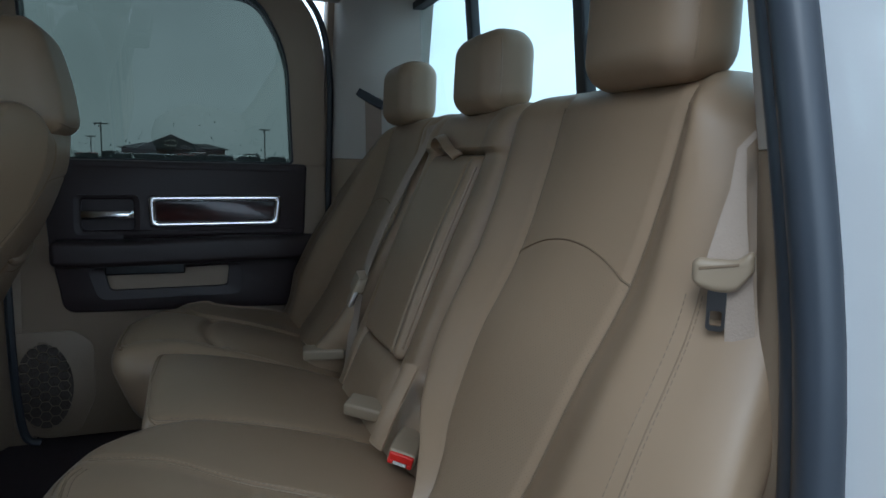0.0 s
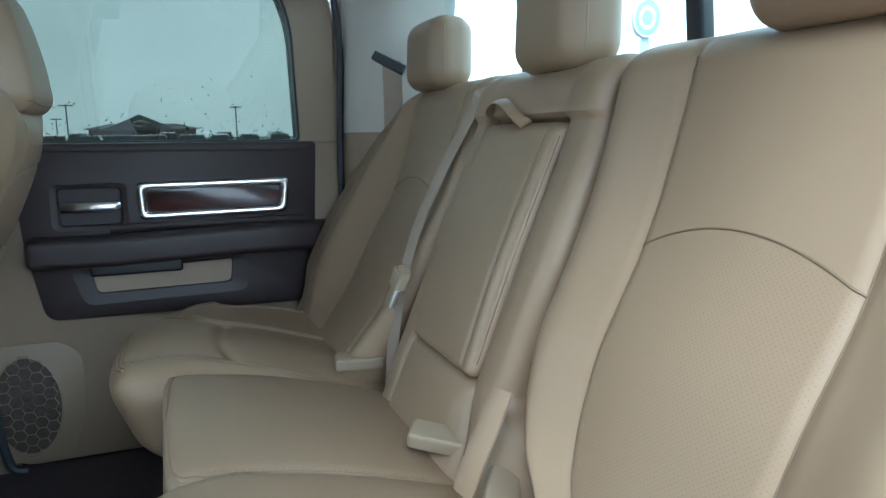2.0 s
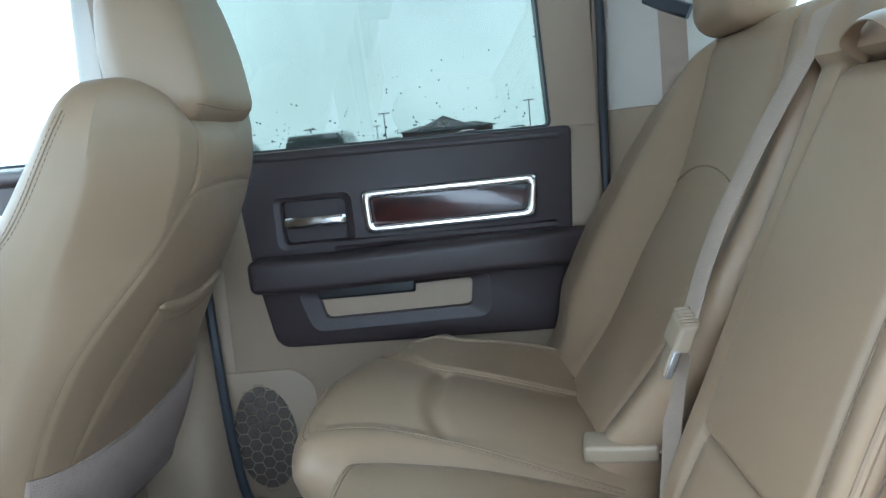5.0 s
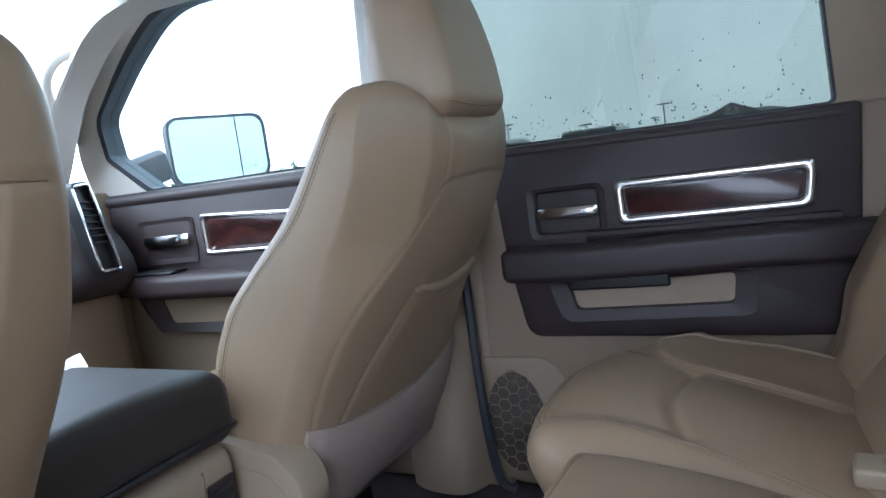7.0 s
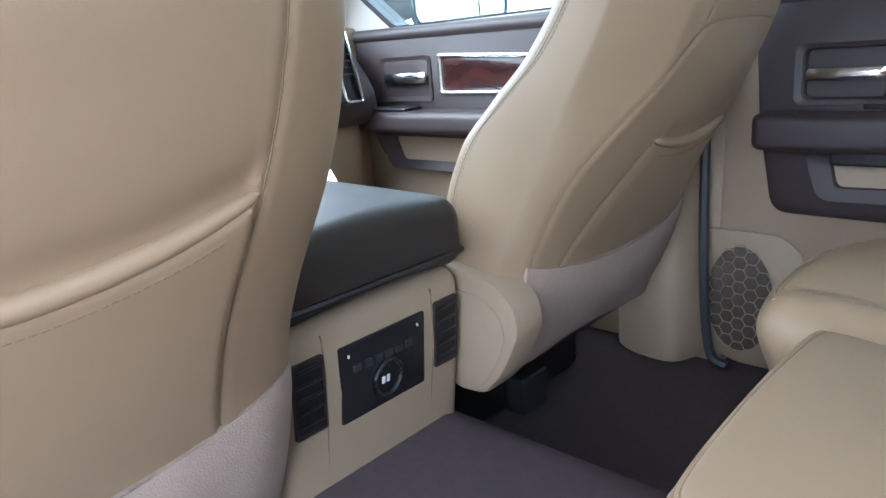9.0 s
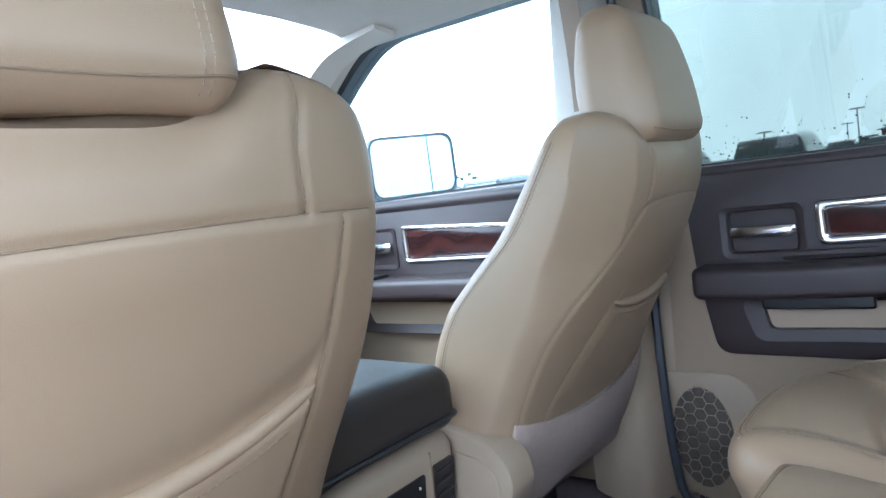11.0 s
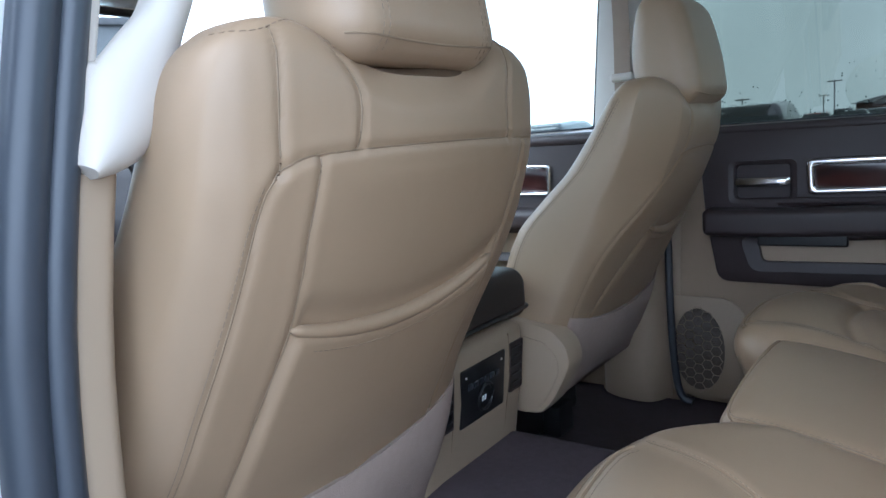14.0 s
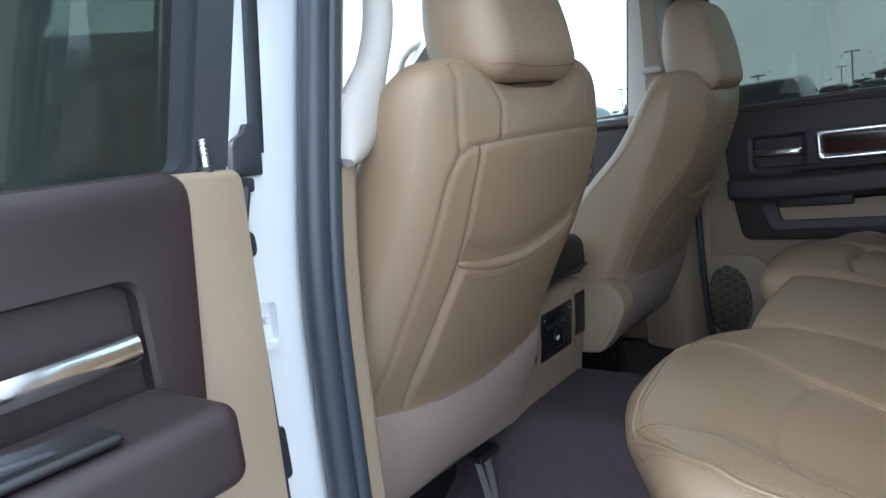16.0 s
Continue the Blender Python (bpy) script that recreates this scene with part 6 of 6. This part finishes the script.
# bonnet ahead of the windscreen
bm = bmesh.new()
rbox(bm, (-3.0, -0.80, 0.85), (-1.66, 0.80, 1.33), 0.10, (8, 10, 2), lambda p: Vector((p.x, p.y, p.z + 0.05 * (1 - (p.y / 0.8) ** 2) - 0.05 * ease(-2.2, -3.0, p.x))), 5)
tagged(part("bonnet", bm, WHITE), "white painted bonnet ahead of the windscreen", "bonnet", kind="structure")

# passenger's shoulder belt on the centre pillar
pb = thing("front_shoulder_belt", "grey shoulder belt and guide ring on the centre pillar", "seat belt")
part("webbing", ribbon([(-0.47, 0.645, 1.74), (-0.475, 0.668, 1.62), (-0.485, 0.690, 1.50), (-0.50, 0.712, 1.30), (-0.52, 0.72, 0.95)], 0.020, way=(1, 0, 0)), WEB, pb)
bm = bmesh.new()
rbox(bm, (-0.512, 0.672, 1.480), (-0.452, 0.712, 1.500), 0.008, (2, 1, 1), None, 3)
part("guide_ring", bm, BEIGE, pb)

# kick panels between dashboard and front doors
for s in (-1, 1):
    bm = bmesh.new()
    rbox(bm, (-1.68, min(s * 0.75, s * 0.81), 0.64), (-1.405, max(s * 0.75, s * 0.81), 1.39), 0.015, (1, 1, 1), None, 2)
    tagged(part("trim_kick_panel", bm, TAN), "tan plastic trim between dashboard and door", "trim", kind="structure")


# ---- outside: parking lot, cars, building, poles, trees ----
def parked_car(x, y, turn, color, label, van=False):
    car = thing("parked_car", label, "car", "parked cars")
    paint = color
    m = pose(x, y, 0, 0, 0, turn)
    L, Wd, H = 4.9, 1.9, (1.72 if van else 1.46)
    tail = -1.95 if van else -1.55

    def cabin(p, grow=1.0):
        v = (p.z - 0.9) / (H - 0.9)
        front, rear = ease(-0.2, 1.4, p.x), ease(-0.6, tail, p.x)
        crown = 0.07 * (1 - (p.x + 0.3) ** 2 / 3) * v
        return m @ Vector((p.x - 0.85 * v * front + (0.18 if van else 0.6) * v * rear, p.y * (1 - 0.20 * v ** 2) * grow, p.z + crown * grow))
    bm = bmesh.new()
    rbox(bm, (-L / 2, -Wd / 2, 0.32), (L / 2, Wd / 2, 0.98), 0.20, (10, 4, 2), lambda p: m @ Vector((p.x, p.y * (1 - 0.08 * (p.x / (L / 2)) ** 4), p.z - 0.14 * ease(0.9, 2.45, p.x) * ease(0.4, 0.98, p.z))), 4)
    part("body", bm, paint, car)
    bm = bmesh.new()
    rbox(bm, (tail - 0.1, -Wd * 0.47, 0.86), (1.45, Wd * 0.47, H), 0.16, (10, 6, 3), cabin, 4)
    part("cabin_glass", bm, CARGLASS, car, "dark car glass")
    bm = bmesh.new()
    rbox(bm, (tail - 0.05, -Wd * 0.46, H - 0.12), (1.30, Wd * 0.46, H + 0.012), 0.06, (10, 6, 1), lambda p: cabin(p, 1.012), 4)
    part("roof_panel", bm, paint, car)
    for sx in (-1.45, 1.5):
        for sy in (-0.86, 0.86):
            bm = bmesh.new()
            tube(bm, [m @ Vector((sx, sy - 0.10, 0.34)), m @ Vector((sx, sy + 0.10, 0.34))], 0.34, 20)
            wl = part("wheel", bm, RUBBER, car)
    return car


CARGLASS = material("dark_car_glass", (0.012, 0.014, 0.016), 0.08, vary=0.05)
PAINTS = [material("car_paint_" + n, c, 0.25, vary=0.03, coat=1.0) for n, c in (("black", (0.012, 0.012, 0.014)), ("red", (0.20, 0.016, 0.014)), ("silver", (0.42, 0.43, 0.44)), ("grey", (0.09, 0.095, 0.10)), ("white", (0.75, 0.76, 0.77)), ("blue", (0.03, 0.05, 0.10)))]
NAMES = ("black", "red", "silver", "grey", "white", "blue")
rnd = random.Random(4)
for k in range(22):
    c = rnd.randrange(6)
    x = -44 + k * 2.55
    parked_car(x, (31 if x < -12 else 64) + rnd.uniform(-0.4, 0.4), 90 + rnd.uniform(-2, 2), PAINTS[c], NAMES[c] + " car parked in a row across the lot", x < -6 and rnd.random() < 0.45)
for k in range(34):
    c = rnd.randrange(6)
    x = -78 + k * 2.7
    parked_car(x, (42 if x < -18 else 76) + rnd.uniform(-0.4, 0.4), 90 + rnd.uniform(-2, 2), PAINTS[c], NAMES[c] + " car parked in the far row of the lot", rnd.random() < 0.45)
for k in range(11):
    c = (0, 3, 0, 1, 0, 3, 0, 5, 0, 3, 0, 1, 0)[k]
    parked_car(-34 + k * 3.0, 20 + rnd.uniform(-0.3, 0.3), 90 + rnd.uniform(-2, 2), PAINTS[c], NAMES[c] + " tall vehicle parked beyond the truck", True)
for k in range(9):
    parked_car(-30 - k * 3.0, 14 + k * 2.2, 60, PAINTS[(4, 2, 4, 3)[k % 4]], NAMES[(4, 2, 4, 3)[k % 4]] + " car parked slantwise ahead of the truck")

BRICK = material("brown_brick_wall", (0.10, 0.055, 0.045), 0.9, vary=0.25, scale=3)
ROOFING = material("grey_shingle_roof", (0.085, 0.085, 0.09), 0.9, vary=0.25, scale=4)
hs = thing("clubhouse_building", "low brown building with a gabled porch and grey roof", "building")
m = pose(-4.4, 150, 0)


def gable(x0, x1, y0, y1, z0, z1, zr, wall, name):
    bm = bmesh.new()
    rbox(bm, (x0, y0, 0), (x1, y1, z0), 0.05, (1, 1, 1), lambda p: m @ p, 1)
    part(name, bm, wall, hs)
    bm = bmesh.new()
    a = [bm.verts.new(m @ Vector(p)) for p in ((x0 - 0.6, y0 - 0.6, z0), (x1 + 0.6, y0 - 0.6, z0), (x1 + 0.6, y1 + 0.6, z0), (x0 - 0.6, y1 + 0.6, z0), ((x0 + x1) / 2, y0 - 0.6, zr), ((x0 + x1) / 2, y1 + 0.6, zr))]
    for f in ((0, 1, 4), (1, 2, 5, 4), (2, 3, 5), (3, 0, 4, 5), (3, 2, 1, 0)):
        bm.faces.new([a[k] for k in f])
    part("roof", bm, ROOFING, hs)


gable(-6.5, 6.5, 0, 14, 2.6, 2.6, 5.7, BRICK, "porch_wall")
bm = bmesh.new()
rbox(bm, (-9.5, 3, 0), (10.5, 20, 2.9), 0.05, (1, 1, 1), lambda p: m @ p, 1)
part("wing_wall", bm, BRICK, hs)
bm = bmesh.new()
a = [bm.verts.new(m @ Vector(p)) for p in ((-10.5, 2, 2.9), (11.5, 2, 2.9), (11.5, 21, 2.9), (-10.5, 21, 2.9), (-6, 11, 4.1), (7, 11, 4.1))]
for f in ((0, 1, 5, 4), (1, 2, 5), (2, 3, 4, 5), (3, 0, 4), (3, 2, 1, 0)):
    bm.faces.new([a[k] for k in f])
part("roof", bm, ROOFING, hs)
for x in (-3.5, 0.0, 3.5):
    bm = bmesh.new()
    rbox(bm, (x - 0.8, -0.1, 1.2), (x + 0.8, 0.05, 2.3), 0.03, (1, 1, 1), lambda p: m @ p, 1)
    w = part("window", bm, CARGLASS, hs)
bm = bmesh.new()
tube(bm, [m @ Vector((1.2 * math.cos(a), -0.65, 3.9 + 0.55 * math.sin(a))) for a in np.linspace(0, 2 * math.pi, 16, endpoint=False)], 0.12, 6, closed=True)
part("gable_emblem", bm, BEIGE, hs)

# Dark block added ahead, to dim what shows through the open door's glass.
GREYWALL = material("dark_backdrop_grey", (0.10, 0.105, 0.11), 0.7, vary=0.2, scale=0.4)
backdrop = thing("backdrop_building", "dark grey building added ahead to dim the view through the glass", "building")
sm = pose(-42, 19, 0, 0, 0, 62)
part("wall", rbox(bmesh.new(), (-6, -5, 0), (6, 5, 9.0), 0.1, (1, 1, 1), lambda p: sm @ p, 1), GREYWALL, backdrop)
part("roof", rbox(bmesh.new(), (-6.3, -5.3, 9.0), (6.3, 5.3, 9.4), 0.1, (1, 1, 1), lambda p: sm @ p, 1), ROOFING, backdrop)
for k in (-3.5, 0.0, 3.5):
    part("backdrop_panel", rbox(bmesh.new(), (k - 1.3, -5.06, 0.0), (k + 1.3, -4.98, 3.2), 0.03, (1, 1, 1), lambda p: sm @ p, 1), CARGLASS, backdrop)

POLE = material("grey_pole", (0.16, 0.16, 0.16), 0.7)


def lamp_pole(x, y, h, arms=2):
    pl = thing("light_pole", "tall grey parking-lot light pole", "light pole", "light poles")
    bm = bmesh.new()
    tube(bm, [(x, y, 0), (x, y, h)], 0.13, 8)
    part("mast", bm, POLE, pl)
    for s in ((-1, 1) if arms == 2 else (1,)):
        bm = bmesh.new()
        rbox(bm, (x + min(0, s * 1.2), y - 0.12, h - 0.35), (x + max(0, s * 1.2), y + 0.12, h - 0.1), 0.04, (1, 1, 1), None, 1)
        part("lamp_head", bm, POLE, pl)


for x, y, h in ((-16, 140, 7.2), (14, 150, 7.4), (-29, 130, 5.2), (-46, 135, 7.6), (-50, 140, 5.5), (-62, 150, 7.5), (-24, 190, 6), (-90, 150, 7), (30, 160, 7)):
    lamp_pole(x, y, h)

LEAF = material("tree_foliage", (0.055, 0.085, 0.045), 0.9, vary=0.4, scale=1.2)
rt = random.Random(9)
bm = bmesh.new()
for k in range(2600):
    a = rt.uniform(0.9, 2.6)
    r = rt.uniform(170, 230)
    h0 = 5.0 + 1.8 * math.sin(a * 11) + 0.9 * math.sin(a * 37)
    z = rt.uniform(0.2, max(1.0, h0))
    p = Vector((-math.sin(a - 0.6) * r, math.cos(a - 0.6) * r, z))
    s = rt.uniform(0.5, 1.3)
    vs = [bm.verts.new(p + Vector((rt.uniform(-s, s), rt.uniform(-s, s), rt.uniform(-s, s) * 0.7))) for _ in range(4)]
    for f in ((0, 1, 2), (0, 2, 3), (0, 1, 3), (1, 2, 3)):
        bm.faces.new([vs[q] for q in f])
tagged(part("tree_line", bm, LEAF), "distant line of green trees beyond the lot", "trees", kind="stuff")

# ---- rain drops on the far windows and the door mirror ----
DROP = material("rain_drop", (0.03, 0.05, 0.05), 0.05, vary=0.1)


def rain(place, count, x0, x1, z0, spread, most, seed, label, depth=-0.0285):
    """Small raised drops on a pane, thicker towards its foot."""
    rd = random.Random(seed)
    bm = bmesh.new()
    for k in range(count):
        z = z0 + min(rd.expovariate(spread), most)
        x = rd.uniform(x0, x1)
        s = rd.choice((0.0006, 0.0008, 0.0011, 0.0015)) * rd.uniform(0.7, 1.2)
        v = [bm.verts.new(place(x + s * math.cos(a), z + s * 1.2 * math.sin(a), depth)) for a in np.linspace(0, 2 * math.pi, 6, endpoint=False)]
        c = bm.verts.new(place(x, z, depth + s * 0.8))
        for q in range(6):
            bm.faces.new([v[q], v[(q + 1) % 6], c])
    return tagged(part("rain_drops", bm, DROP), label, "rain drops", kind="stuff")


rain(on_far, 230, -0.34, 0.245, BELT + 0.010, 34, 0.36, 12, "rain drops on the tinted window")
rain(on_far, 260, -1.20, -0.64, BELT + 0.028, 26, 0.20, 21, "rain drops on the passenger's front window")
rain(on_mirror, 60, -0.14, 0.14, 1.395, 9, 0.17, 33, "rain drops on the door mirror", 0.0012)

# ---- pole sign behind the truck ----
SIGNBLUE = material("pale_blue_sign", (0.30, 0.42, 0.52), 0.35, vary=0.1, scale=0.5)
SIGNGREY = material("pale_grey_metal", (0.36, 0.38, 0.39), 0.5, vary=0.08, scale=0.5)
ps = thing("pole_sign", "pale blue oval pole sign on a grey post", "sign")
turn = pose(36.3, 46.1, 10.2, 0, 0, -24)


def on_sign(u, v, d):
    return turn @ Vector((u, -d, v))


oval = [Vector((1.05 * math.cos(a), 1.45 * math.sin(a))) for a in np.linspace(0, 2 * math.pi, 40, endpoint=False)]
part("sign_drum", slab(bmesh.new(), oval, on_sign, -1.1, 0.0, 0.1), SIGNGREY, ps)
part("sign_face", slab(bmesh.new(), [p * 0.93 for p in oval], on_sign, -0.05, 0.05, 0.02), SIGNBLUE, ps, "pale blue sign face")
part("sign_rim", frame_ring(bmesh.new(), [p * 1.02 for p in oval], [p * 0.95 for p in oval], on_sign, -0.08, 0.09), WHITE, ps)
part("sign_emblem", frame_ring(bmesh.new(), [p * 0.62 for p in oval], [p * 0.42 for p in oval], on_sign, 0.04, 0.08), WHITE, ps)
part("post", rbox(bmesh.new(), (-0.32, 0.3, -10.2), (0.32, 0.9, -1.2), 0.05, (1, 1, 1), lambda p: turn @ p, 1), SIGNGREY, ps)
